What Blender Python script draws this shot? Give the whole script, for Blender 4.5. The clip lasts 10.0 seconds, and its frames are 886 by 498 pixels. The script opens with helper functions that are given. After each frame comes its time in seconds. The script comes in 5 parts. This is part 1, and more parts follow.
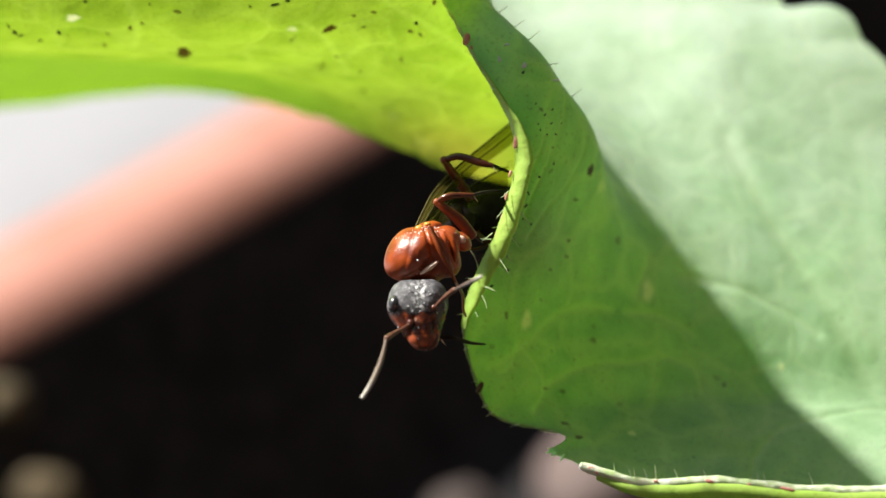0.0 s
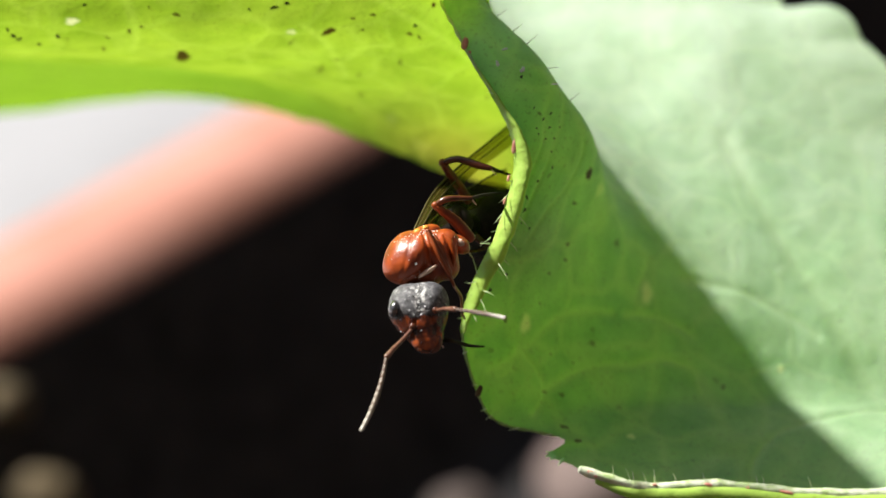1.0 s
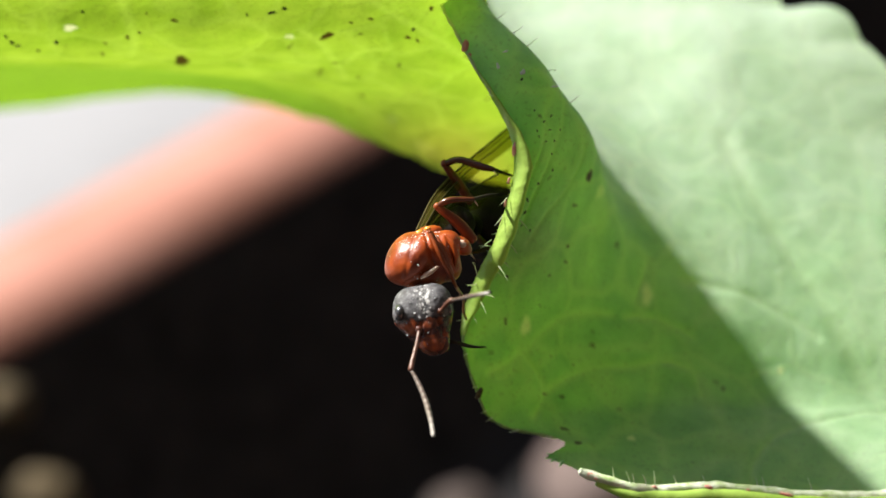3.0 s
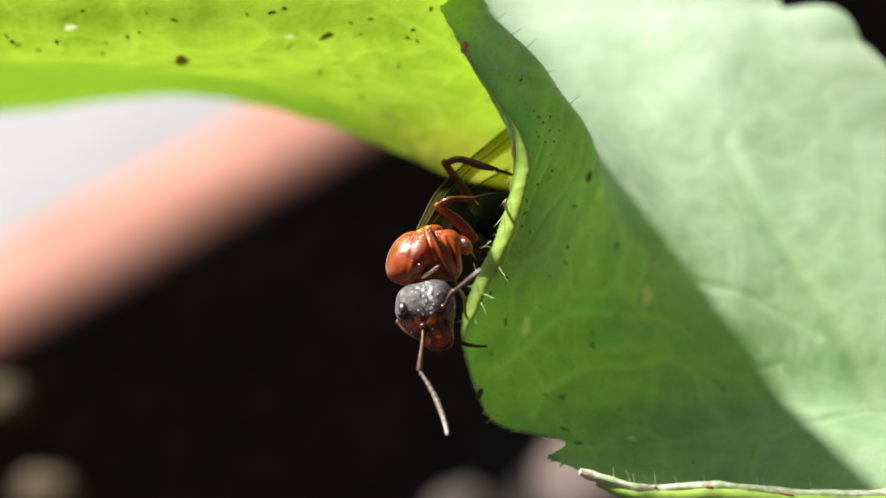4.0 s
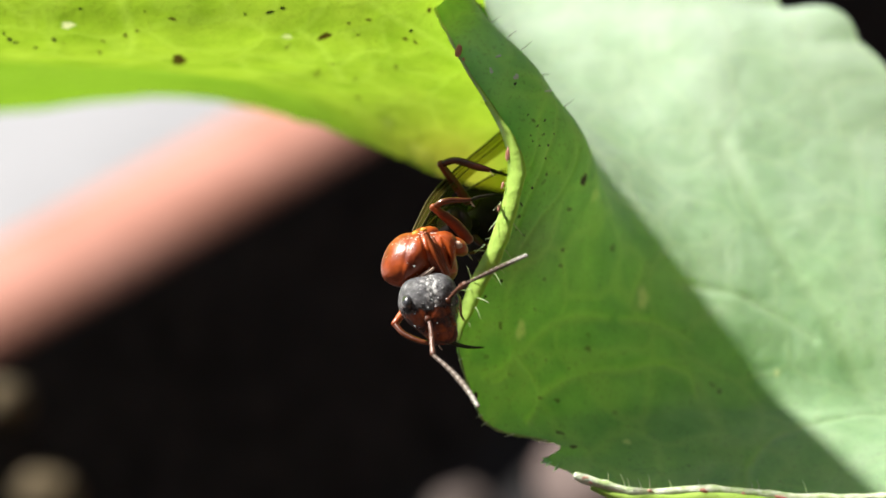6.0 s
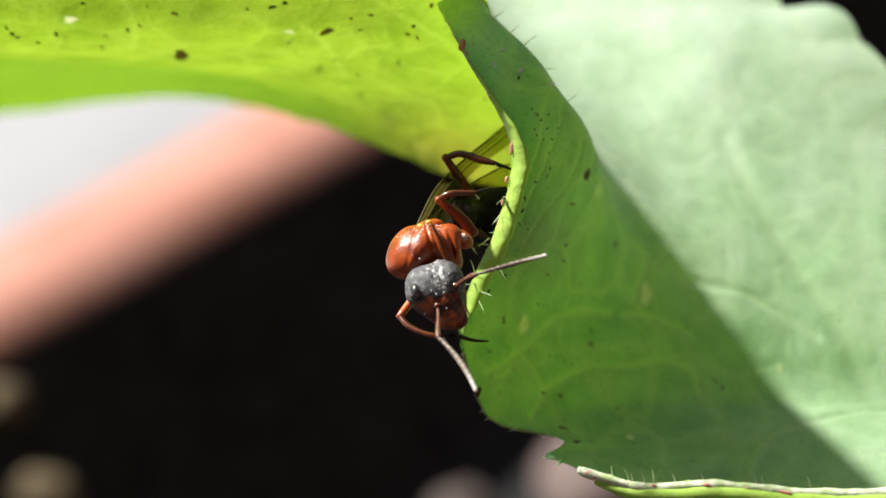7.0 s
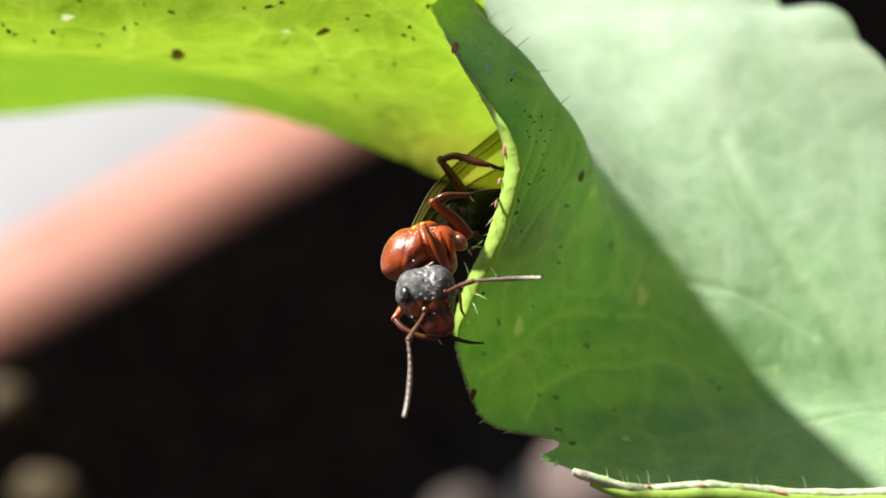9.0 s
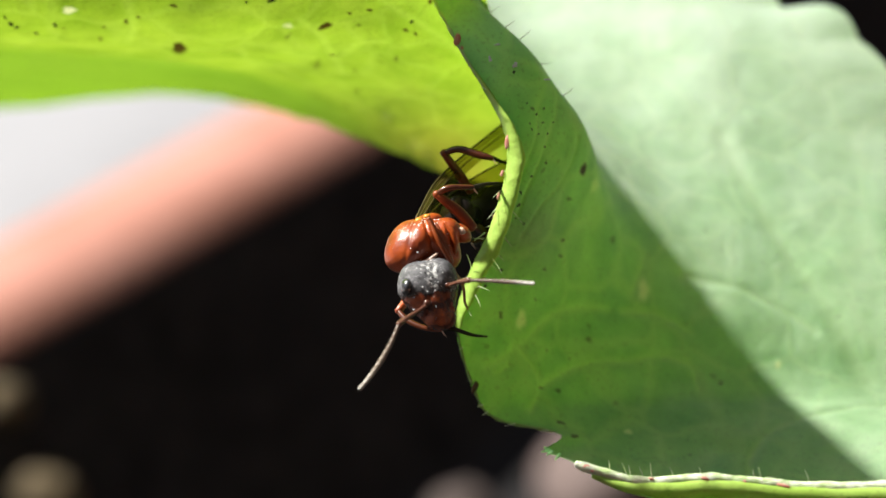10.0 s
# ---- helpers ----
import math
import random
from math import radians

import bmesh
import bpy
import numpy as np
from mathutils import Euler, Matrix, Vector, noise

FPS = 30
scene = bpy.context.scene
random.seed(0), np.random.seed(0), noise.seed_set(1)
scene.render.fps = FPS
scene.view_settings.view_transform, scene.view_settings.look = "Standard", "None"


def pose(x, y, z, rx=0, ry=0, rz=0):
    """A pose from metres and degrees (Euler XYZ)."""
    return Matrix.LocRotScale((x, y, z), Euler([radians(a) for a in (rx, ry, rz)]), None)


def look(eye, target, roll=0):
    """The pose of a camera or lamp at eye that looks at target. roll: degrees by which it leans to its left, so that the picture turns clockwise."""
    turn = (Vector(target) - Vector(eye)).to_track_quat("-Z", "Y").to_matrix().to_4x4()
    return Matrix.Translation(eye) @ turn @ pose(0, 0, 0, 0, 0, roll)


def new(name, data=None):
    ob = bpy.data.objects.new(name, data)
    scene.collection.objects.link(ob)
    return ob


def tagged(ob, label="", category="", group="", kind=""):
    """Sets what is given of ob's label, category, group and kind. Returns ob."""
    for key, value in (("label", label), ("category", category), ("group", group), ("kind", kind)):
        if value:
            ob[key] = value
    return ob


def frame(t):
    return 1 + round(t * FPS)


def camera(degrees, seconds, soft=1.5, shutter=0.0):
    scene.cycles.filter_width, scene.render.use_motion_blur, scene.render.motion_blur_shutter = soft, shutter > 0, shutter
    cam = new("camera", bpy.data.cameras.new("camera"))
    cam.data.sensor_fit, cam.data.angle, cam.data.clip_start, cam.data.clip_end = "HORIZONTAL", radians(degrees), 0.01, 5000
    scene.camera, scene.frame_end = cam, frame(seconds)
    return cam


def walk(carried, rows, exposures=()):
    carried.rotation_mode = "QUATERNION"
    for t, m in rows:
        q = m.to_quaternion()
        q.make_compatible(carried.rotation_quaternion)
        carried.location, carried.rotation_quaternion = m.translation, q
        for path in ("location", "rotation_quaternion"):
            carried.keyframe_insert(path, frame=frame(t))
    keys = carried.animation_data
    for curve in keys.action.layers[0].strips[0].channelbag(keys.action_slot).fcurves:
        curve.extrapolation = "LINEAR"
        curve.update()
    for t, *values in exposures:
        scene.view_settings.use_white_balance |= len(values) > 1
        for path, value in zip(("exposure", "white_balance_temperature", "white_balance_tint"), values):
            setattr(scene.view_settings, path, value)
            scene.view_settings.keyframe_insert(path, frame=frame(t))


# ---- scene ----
cam = camera(14.0, 10.0, 1.5)
walk(cam, [(0.0, pose(0, 0, 0.127, 65, 0, 0)), (10.0, pose(0, 0, 0.127, 65, 0, 0))], exposures=[(0.0, 1.20), (10.0, 1.20)])
# a macro lens with a wide aperture, focused on the animal's head
cam.data.dof.use_dof = True
cam.data.dof.focus_distance = 0.1240
cam.data.dof.aperture_fstop = 55.0

# ---- light: high sun from the left, clear sky ----
SUN = Vector((-0.596, 0.211, 0.772)).normalized()
world = bpy.data.worlds.new("sky")
scene.world = world
world.use_nodes = True
wn = world.node_tree.nodes
sky = wn.new("ShaderNodeTexSky")
sky.sky_type = "NISHITA"
sky.sun_disc = False
sky.sun_elevation = math.asin(SUN.z)
sky.sun_rotation = math.atan2(SUN.x, SUN.y)
wn["Background"].inputs["Strength"].default_value = 0.05
world.node_tree.links.new(sky.outputs[0], wn["Background"].inputs["Color"])
sun = new("sun", bpy.data.lights.new("sun", "SUN"))
sun.data.energy = 5.0
sun.data.angle = radians(2.2)
sun.data.color = (1.0, 0.95, 0.87)
sun.matrix_world = look(SUN, (0, 0, 0))

MM = 0.001
# the space in which the leaf and the animal are shaped: millimetres, x right, y away, z up, tipped 25 degrees
STAGE = pose(0, 0.11574, 0.07303, -25, 0, 0)


# ---- materials ----
def material(name):
    m = bpy.data.materials.new(name)
    m.use_nodes = True
    m.node_tree.nodes.clear()
    return m, m.node_tree.nodes, m.node_tree.links


def nd(nodes, kind, **inputs):
    n = nodes.new(kind)
    for k, v in inputs.items():
        n.inputs[k.replace("_", " ")].default_value = v
    return n


def ramp(nodes, links, source, stops):
    r = nodes.new("ShaderNodeValToRGB")
    e = r.color_ramp.elements
    e[0].position, e[0].color = stops[0][0], (*stops[0][1], 1)
    e[1].position, e[1].color = stops[-1][0], (*stops[-1][1], 1)
    for p, c in stops[1:-1]:
        x = e.new(p)
        x.color = (*c, 1)
    links.new(source, r.inputs[0])
    return r.outputs[0]


def coords(nodes, links, scale):
    tc = nodes.new("ShaderNodeTexCoord")
    mp = nodes.new("ShaderNodeMapping")
    mp.inputs["Scale"].default_value = (scale, scale, scale)
    links.new(tc.outputs["Object"], mp.inputs[0])
    return mp.outputs[0]


def mix_col(nodes, links, fac, a, b, mode="MIX"):
    m = nodes.new("ShaderNodeMix")
    m.data_type = "RGBA"
    m.blend_type = mode
    for sock, v in ((m.inputs[0], fac), (m.inputs[6], a), (m.inputs[7], b)):
        if isinstance(v, (int, float)):
            sock.default_value = v
        elif isinstance(v, tuple):
            sock.default_value = (*v, 1)
        else:
            links.new(v, sock)
    return m.outputs[2]


def noise_out(nodes, links, vec, scale, detail=4.0, rough=0.55):
    n = nd(nodes, "ShaderNodeTexNoise", Scale=scale, Detail=detail, Roughness=rough)
    links.new(vec, n.inputs["Vector"])
    return n.outputs[0]


def leaf_material(name, face, face2, through_col, through2, share, gloss, cell, vein_gain=1.0, sheen=0.0, pillow=0.0, specks=0.0, skin=(0.72, 1.0, 0.20)):
    """A thin blade: light reflected from it, light that comes through it, a waxy sheen, and a net of paler veins."""
    m, n, l = material(name)
    vec = coords(n, l, 1000.0)
    warp = nd(n, "ShaderNodeTexNoise", Scale=0.35, Detail=2.0)
    l.new(vec, warp.inputs["Vector"])
    add = n.new("ShaderNodeMixRGB")
    add.blend_type = "LINEAR_LIGHT"
    add.inputs[0].default_value = 1.2
    l.new(vec, add.inputs[1]), l.new(warp.outputs["Color"], add.inputs[2])
    veins, edges = [], []
    for scale, width in ((cell, 0.055), (cell * 3.1, 0.05)):
        v = nd(n, "ShaderNodeTexVoronoi", Scale=scale)
        v.feature = "DISTANCE_TO_EDGE"
        l.new(add.outputs[0], v.inputs["Vector"])
        r = nd(n, "ShaderNodeMapRange", From_Min=0.0, From_Max=width * 2.2, To_Min=1.0, To_Max=0.0)
        r.interpolation_type = "SMOOTHSTEP"
        l.new(v.outputs[0], r.inputs[0])
        veins.append(r.outputs[0])
        edges.append(v.outputs[0])
    fine = nd(n, "ShaderNodeMath")
    fine.operation = "MULTIPLY"
    l.new(veins[1], fine.inputs[0])
    fine.inputs[1].default_value = 0.18
    net = nd(n, "ShaderNodeMath")
    net.operation = "MAXIMUM"
    l.new(veins[0], net.inputs[0]), l.new(fine.outputs[0], net.inputs[1])
    mask = n.new("ShaderNodeAttribute")
    mask.attribute_name = "vein"
    soft = nd(n, "ShaderNodeMath")
    soft.operation = "MULTIPLY"
    l.new(net.outputs[0], soft.inputs[0])
    soft.inputs[1].default_value = vein_gain
    net = nd(n, "ShaderNodeMath")
    net.operation = "MAXIMUM"
    l.new(soft.outputs[0], net.inputs[0]), l.new(mask.outputs["Fac"], net.inputs[1])
    blot = noise_out(n, l, vec, 0.22, 3.0)
    grain = noise_out(n, l, vec, 3.0, 5.0)
    tone = nd(n, "ShaderNodeMath")
    tone.operation = "MULTIPLY_ADD"
    l.new(grain, tone.inputs[0])
    tone.inputs[1].default_value = 0.2
    l.new(blot, tone.inputs[2])
    mott = noise_out(n, l, vec, 0.9, 3.0)
    tone2 = nd(n, "ShaderNodeMath")
    tone2.operation = "MULTIPLY_ADD"
    l.new(mott, tone2.inputs[0])
    tone2.inputs[1].default_value = 0.45
    l.new(tone.outputs[0], tone2.inputs[2])
    tone = tone2
    band = nd(n, "ShaderNodeMapRange", From_Min=0.52, From_Max=1.13)
    l.new(tone.outputs[0], band.inputs[0])
    vm = nd(n, "ShaderNodeMath")
    vm.operation = "MULTIPLY"
    l.new(net.outputs[0], vm.inputs[0])
    vm.inputs[1].default_value = 0.58
    refl = mix_col(n, l, band.outputs[0], face, face2)
    weak = nd(n, "ShaderNodeMath")
    weak.operation = "MULTIPLY"
    l.new(net.outputs[0], weak.inputs[0])
    weak.inputs[1].default_value = 0.22
    refl = mix_col(n, l, weak.outputs[0], refl, tuple(min(1, c * 1.2 + 0.03) for c in face2))
    tran = mix_col(n, l, band.outputs[0], through_col, through2)
    tran = mix_col(n, l, vm.outputs[0], tran, tuple(min(1, c * 1.3 + 0.03) for c in through2))
    pale = n.new("ShaderNodeAttribute")
    pale.attribute_name = "pale"
    refl = mix_col(n, l, pale.outputs["Fac"], refl, (0.74, 0.93, 0.42))
    tran = mix_col(n, l, pale.outputs["Fac"], tran, skin)
    # whitens the colour where sun sheen lies over the waxy bloom
    bloom_sheen = n.new("ShaderNodeAttribute")
    bloom_sheen.attribute_name = "bloom_sheen"
    refl = mix_col(n, l, bloom_sheen.outputs["Fac"], refl, (0.80, 0.91, 0.80))
    deep = n.new("ShaderNodeAttribute")
    deep.attribute_name = "deep"
    tran = mix_col(n, l, deep.outputs["Fac"], tran, (0.12, 0.27, 0.012))
    dry = n.new("ShaderNodeAttribute")
    dry.attribute_name = "dry"
    tran = mix_col(n, l, dry.outputs["Fac"], tran, (0.52, 0.46, 0.05))
    brown = n.new("ShaderNodeAttribute")
    brown.attribute_name = "brown"
    crumb = noise_out(n, l, vec, 7.0, 3.0, 0.6)
    torn = nd(n, "ShaderNodeMath")
    torn.operation = "MULTIPLY_ADD"
    l.new(crumb, torn.inputs[0])
    torn.inputs[1].default_value = -0.9
    l.new(brown.outputs["Fac"], torn.inputs[2])
    stain = nd(n, "ShaderNodeMapRange", From_Min=-0.40, From_Max=0.25)
    l.new(torn.outputs[0], stain.inputs[0])
    if specks:
        # tiny scattered dark specks
        sp = nd(n, "ShaderNodeTexVoronoi", Scale=1.1)
        l.new(add.outputs[0], sp.inputs["Vector"])
        size = n.new("ShaderNodeSeparateColor")
        l.new(sp.outputs["Color"], size.inputs[0])
        reach = nd(n, "ShaderNodeMapRange", From_Min=0.62, From_Max=1.0, To_Min=0.0, To_Max=0.16)
        l.new(size.outputs[0], reach.inputs[0])
        dot = nd(n, "ShaderNodeMath")
        dot.operation = "LESS_THAN"
        l.new(sp.outputs["Distance"], dot.inputs[0]), l.new(reach.outputs[0], dot.inputs[1])
        dim = nd(n, "ShaderNodeMath")
        dim.operation = "MULTIPLY"
        l.new(dot.outputs[0], dim.inputs[0])
        dim.inputs[1].default_value = specks
        both = nd(n, "ShaderNodeMath")
        both.operation = "MAXIMUM"
        l.new(dim.outputs[0], both.inputs[0]), l.new(stain.outputs[0], both.inputs[1])
        stain = both
    refl = mix_col(n, l, stain.outputs[0], refl, (0.07, 0.050, 0.014))
    tran = mix_col(n, l, stain.outputs[0], tran, (0.045, 0.034, 0.003))
    bump = nd(n, "ShaderNodeBump", Strength=0.5, Distance=0.00012)
    height = nd(n, "ShaderNodeMath")
    height.operation = "MULTIPLY_ADD"
    l.new(grain, height.inputs[0])
    height.inputs[1].default_value = 0.40
    l.new(weak.outputs[0], height.inputs[2])
    swell = nd(n, "ShaderNodeMapRange", From_Min=0.0, From_Max=0.32, To_Min=0.0, To_Max=pillow)
    swell.interpolation_type = "SMOOTHSTEP"
    l.new(edges[0], swell.inputs[0])
    swell2 = nd(n, "ShaderNodeMapRange", From_Min=0.0, From_Max=0.30, To_Min=0.0, To_Max=pillow * 0.35)
    swell2.interpolation_type = "SMOOTHSTEP"
    l.new(edges[1], swell2.inputs[0])
    for more in (swell, swell2):
        total = nd(n, "ShaderNodeMath")
        l.new(height.outputs[0], total.inputs[0]), l.new(more.outputs[0], total.inputs[1])
        height = total
    l.new(height.outputs[0], bump.inputs["Height"])
    p = nd(n, "ShaderNodeBsdfPrincipled", Roughness=gloss[1], IOR=1.45)
    p.inputs["Specular IOR Level"].default_value = gloss[0]
    p.inputs["Sheen Weight"].default_value = sheen
    p.inputs["Sheen Roughness"].default_value = 0.45
    l.new(refl, p.inputs["Base Color"]), l.new(bump.outputs[0], p.inputs["Normal"])
    t = n.new("ShaderNodeBsdfTranslucent")
    l.new(tran, t.inputs["Color"]), l.new(bump.outputs[0], t.inputs["Normal"])
    mx = n.new("ShaderNodeMixShader")
    mx.inputs[0].default_value = share
    out = n.new("ShaderNodeOutputMaterial")
    l.new(p.outputs[0], mx.inputs[1]), l.new(t.outputs[0], mx.inputs[2]), l.new(mx.outputs[0], out.inputs[0])
    return m


def plain(name, a, b, scale, rough, spec=0.5, bump=0.2, dist=0.00005, detail=5.0, coat=0.0, metal=0.0):
    """A solid surface of two mingled tones, with fine relief. scale counts per millimetre."""
    m, n, l = material(name)
    vec = coords(n, l, 1000.0)
    f = noise_out(n, l, vec, scale, detail)
    g = noise_out(n, l, vec, scale * 7.0, 3.0)
    col = mix_col(n, l, ramp(n, l, f, [(0.32, (0, 0, 0)), (0.68, (1, 1, 1))]), a, b)
    p = nd(n, "ShaderNodeBsdfPrincipled", Roughness=rough, Metallic=metal)
    p.inputs["Specular IOR Level"].default_value = spec
    p.inputs["Coat Weight"].default_value = coat
    bp = nd(n, "ShaderNodeBump", Strength=bump, Distance=dist)
    l.new(g, bp.inputs["Height"])
    l.new(col, p.inputs["Base Color"]), l.new(bp.outputs[0], p.inputs["Normal"])
    out = n.new("ShaderNodeOutputMaterial")
    l.new(p.outputs[0], out.inputs[0])
    return m


LEAF = leaf_material("leaf_blade", (0.27, 0.53, 0.22), (0.48, 0.71, 0.42), (0.12, 0.57, 0.002), (0.40, 1.0, 0.006), 0.53, (1.0, 0.55), 0.36, 0.7, sheen=0.3, pillow=0.32, specks=0.3)
LEAF_THIN = leaf_material("leaf_lobe", (0.16, 0.28, 0.06), (0.25, 0.38, 0.10), (0.178, 0.315, 0.011), (0.297, 0.44, 0.028), 0.62, (0.35, 0.5), 0.42, 0.30, pillow=0.35, specks=0.8, skin=(0.56, 0.62, 0.28))
RIM = leaf_material("leaf_rim", (0.40, 0.64, 0.09), (0.54, 0.76, 0.18), (0.36, 0.62, 0.02), (0.50, 0.76, 0.05), 0.35, (0.6, 0.35), 0.9, 0.0)
CRUST = leaf_material("leaf_crust", (0.44, 0.56, 0.28), (0.68, 0.74, 0.54), (0.40, 0.60, 0.10), (0.55, 0.72, 0.20), 0.2, (0.4, 0.5), 1.6, 0.0)
FOLD = plain("white_crust", (0.42, 0.57, 0.23), (0.82, 0.86, 0.72), 2.6, 0.7, 0.3, 0.9, 0.00006)
VEIN = leaf_material("leaf_vein", (0.30, 0.44, 0.16), (0.42, 0.56, 0.26), (0.34, 0.56, 0.05), (0.44, 0.66, 0.08), 0.35, (0.5, 0.45), 1.2)
WHITE = plain("white_fleck", (0.70, 0.74, 0.74), (0.85, 0.88, 0.88), 4.0, 0.3, 0.6)
AMBER = plain("amber_chitin", (0.60, 0.22, 0.03), (0.72, 0.34, 0.06), 3.0, 0.25, 0.6)
AMBER_DARK = plain("dull_amber_chitin", (0.16, 0.055, 0.012), (0.34, 0.16, 0.05), 3.0, 0.35, 0.5)
RUST = plain("rust_chitin", (0.12, 0.020, 0.004), (0.28, 0.058, 0.009), 1.5, 0.36, 0.5, 0.4, 0.00002)
VEIN_BROWN = plain("wing_vein", (0.030, 0.022, 0.005), (0.075, 0.055, 0.012), 3.0, 0.5, 0.3)
HAIR = leaf_material("leaf_hair", (0.66, 0.74, 0.52), (0.80, 0.86, 0.68), (0.70, 0.82, 0.45), (0.85, 0.92, 0.62), 0.55, (0.5, 0.35), 2.0, 0.0)
SPOT = plain("brown_spot", (0.035, 0.022, 0.006), (0.10, 0.065, 0.012), 6.0, 0.6)
BLACK = plain("black_speck", (0.008, 0.008, 0.007), (0.03, 0.028, 0.02), 8.0, 0.5)
RED = plain("red_fleck", (0.62, 0.20, 0.16), (0.74, 0.42, 0.32), 5.0, 0.45)
CHITIN = plain("red_chitin", (0.12, 0.015, 0.003), (0.46, 0.083, 0.010), 1.1, 0.37, 0.6, 0.5, 0.00003)
DARK_CHITIN = plain("brown_chitin", (0.045, 0.011, 0.004), (0.12, 0.030, 0.009), 1.5, 0.24, 0.7, 0.2, 0.00001)
# black of the feet; on propodeum, abdomen and waist it also paints shade
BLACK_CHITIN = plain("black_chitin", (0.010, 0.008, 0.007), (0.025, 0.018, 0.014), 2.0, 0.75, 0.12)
PALE_CHITIN = plain("pale_chitin", (0.62, 0.36, 0.24), (0.82, 0.66, 0.54), 3.0, 0.30, 0.7)
EYE = plain("eye", (0.012, 0.012, 0.014), (0.03, 0.03, 0.034), 6.0, 0.27, 1.0, 0.0)
EYE.node_tree.nodes["Principled BSDF"].inputs["IOR"].default_value = 1.6
SCAPE = plain("antenna_brown", (0.09, 0.032, 0.018), (0.20, 0.09, 0.055), 4.0, 0.35, 0.6)
TERRACOTTA = plain("terracotta", (0.30, 0.135, 0.098), (0.37, 0.185, 0.145), 0.12, 0.85, 0.2, 0.4, 0.0004)
PAVING = plain("pale_paving", (0.33, 0.335, 0.35), (0.42, 0.425, 0.445), 0.02, 0.8, 0.3, 0.3, 0.0008)
SKY_BLOCK = plain("sky_block", (0.035, 0.032, 0.026), (0.07, 0.062, 0.05), 0.01, 0.9, 0.2, 0.4, 0.002)
EARTH = plain("garden_earth", (0.03, 0.025, 0.018), (0.07, 0.058, 0.042), 0.02, 0.95, 0.1, 0.6, 0.003)
SOIL = plain("dark_soil", (0.0145, 0.0142, 0.0155), (0.043, 0.041, 0.041), 0.35, 0.95, 0.1, 0.8, 0.001)
STONE_TAN = plain("tan_stone", (0.080, 0.060, 0.032), (0.13, 0.10, 0.056), 0.3, 0.8, 0.3)
STONE_DULL = plain("dull_brown_stone", (0.060, 0.047, 0.043), (0.10, 0.078, 0.071), 0.3, 0.8, 0.3)
STONE_PINK = plain("pink_stone", (0.11, 0.083, 0.077), (0.17, 0.128, 0.118), 0.3, 0.8, 0.3)


def head_material():
    """Glossy red face, black crown under a crumbling grey crust; the border runs unevenly across the head."""
    m, n, l = material("head")
    vec = coords(n, l, 1000.0)
    sep = n.new("ShaderNodeSeparateXYZ")
    l.new(vec, sep.inputs[0])
    wob = noise_out(n, l, vec, 2.6, 5.0, 0.65)
    line = nd(n, "ShaderNodeMath")
    line.operation = "MULTIPLY_ADD"
    l.new(wob, line.inputs[0])
    line.inputs[1].default_value = 0.7
    l.new(sep.outputs["Z"], line.inputs[2])
    crown = nd(n, "ShaderNodeMapRange", From_Min=-0.88, From_Max=-0.72)
    l.new(line.outputs[0], crown.inputs[0])
    crust = nd(n, "ShaderNodeMapRange", From_Min=-0.76, From_Max=-0.50)
    l.new(line.outputs[0], crust.inputs[0])
    dust_n = noise_out(n, l, vec, 6.5, 8.0, 0.72)
    grey = ramp(n, l, dust_n, [(0.34, (0.012, 0.012, 0.013)), (0.47, (0.070, 0.070, 0.075)), (0.58, (0.135, 0.135, 0.145)), (0.70, (0.50, 0.50, 0.50))])
    grain = noise_out(n, l, vec, 1.6, 4.0)
    face = mix_col(n, l, ramp(n, l, grain, [(0.42, (0, 0, 0)), (0.66, (1, 1, 1))]), (0.045, 0.007, 0.002), (0.50, 0.090, 0.010))
    col = mix_col(n, l, crown.outputs[0], face, (0.010, 0.009, 0.009))
    off = nd(n, "ShaderNodeMath")
    off.operation = "MULTIPLY_ADD"
    l.new(wob, off.inputs[0])
    off.inputs[1].default_value = 0.5
    l.new(sep.outputs["X"], off.inputs[2])
    side = nd(n, "ShaderNodeMath")
    side.operation = "ADD"
    l.new(off.outputs[0], side.inputs[0])
    side.inputs[1].default_value = -0.20
    middle = nd(n, "ShaderNodeMath")
    middle.operation = "ABSOLUTE"
    l.new(side.outputs[0], middle.inputs[0])
    # a crack down the middle of the crown with flaking crust on both sides
    flake = nd(n, "ShaderNodeMapRange", From_Min=0.06, From_Max=0.30, To_Min=1.0, To_Max=0.0)
    l.new(middle.outputs[0], flake.inputs[0])
    flaky = nd(n, "ShaderNodeMath")
    flaky.operation = "MULTIPLY"
    l.new(flake.outputs[0], flaky.inputs[0])
    l.new(ramp(n, l, dust_n, [(0.50, (0, 0, 0)), (0.56, (1, 1, 1))]), flaky.inputs[1])
    grey = mix_col(n, l, flaky.outputs[0], grey, (0.62, 0.62, 0.60))
    crack = nd(n, "ShaderNodeMapRange", From_Min=0.022, From_Max=0.05, To_Min=0.9, To_Max=0.0)
    l.new(middle.outputs[0], crack.inputs[0])
    grey = mix_col(n, l, crack.outputs[0], grey, (0.008, 0.008, 0.008))
    col = mix_col(n, l, crust.outputs[0], col, grey)
    rough = nd(n, "ShaderNodeMapRange", To_Min=0.18, To_Max=0.48)
    l.new(crust.outputs[0], rough.inputs[0])
    bump = nd(n, "ShaderNodeBump", Strength=1.0, Distance=0.00006)
    l.new(dust_n, bump.inputs["Height"])
    p = nd(n, "ShaderNodeBsdfPrincipled")
    p.inputs["Specular IOR Level"].default_value = 0.6
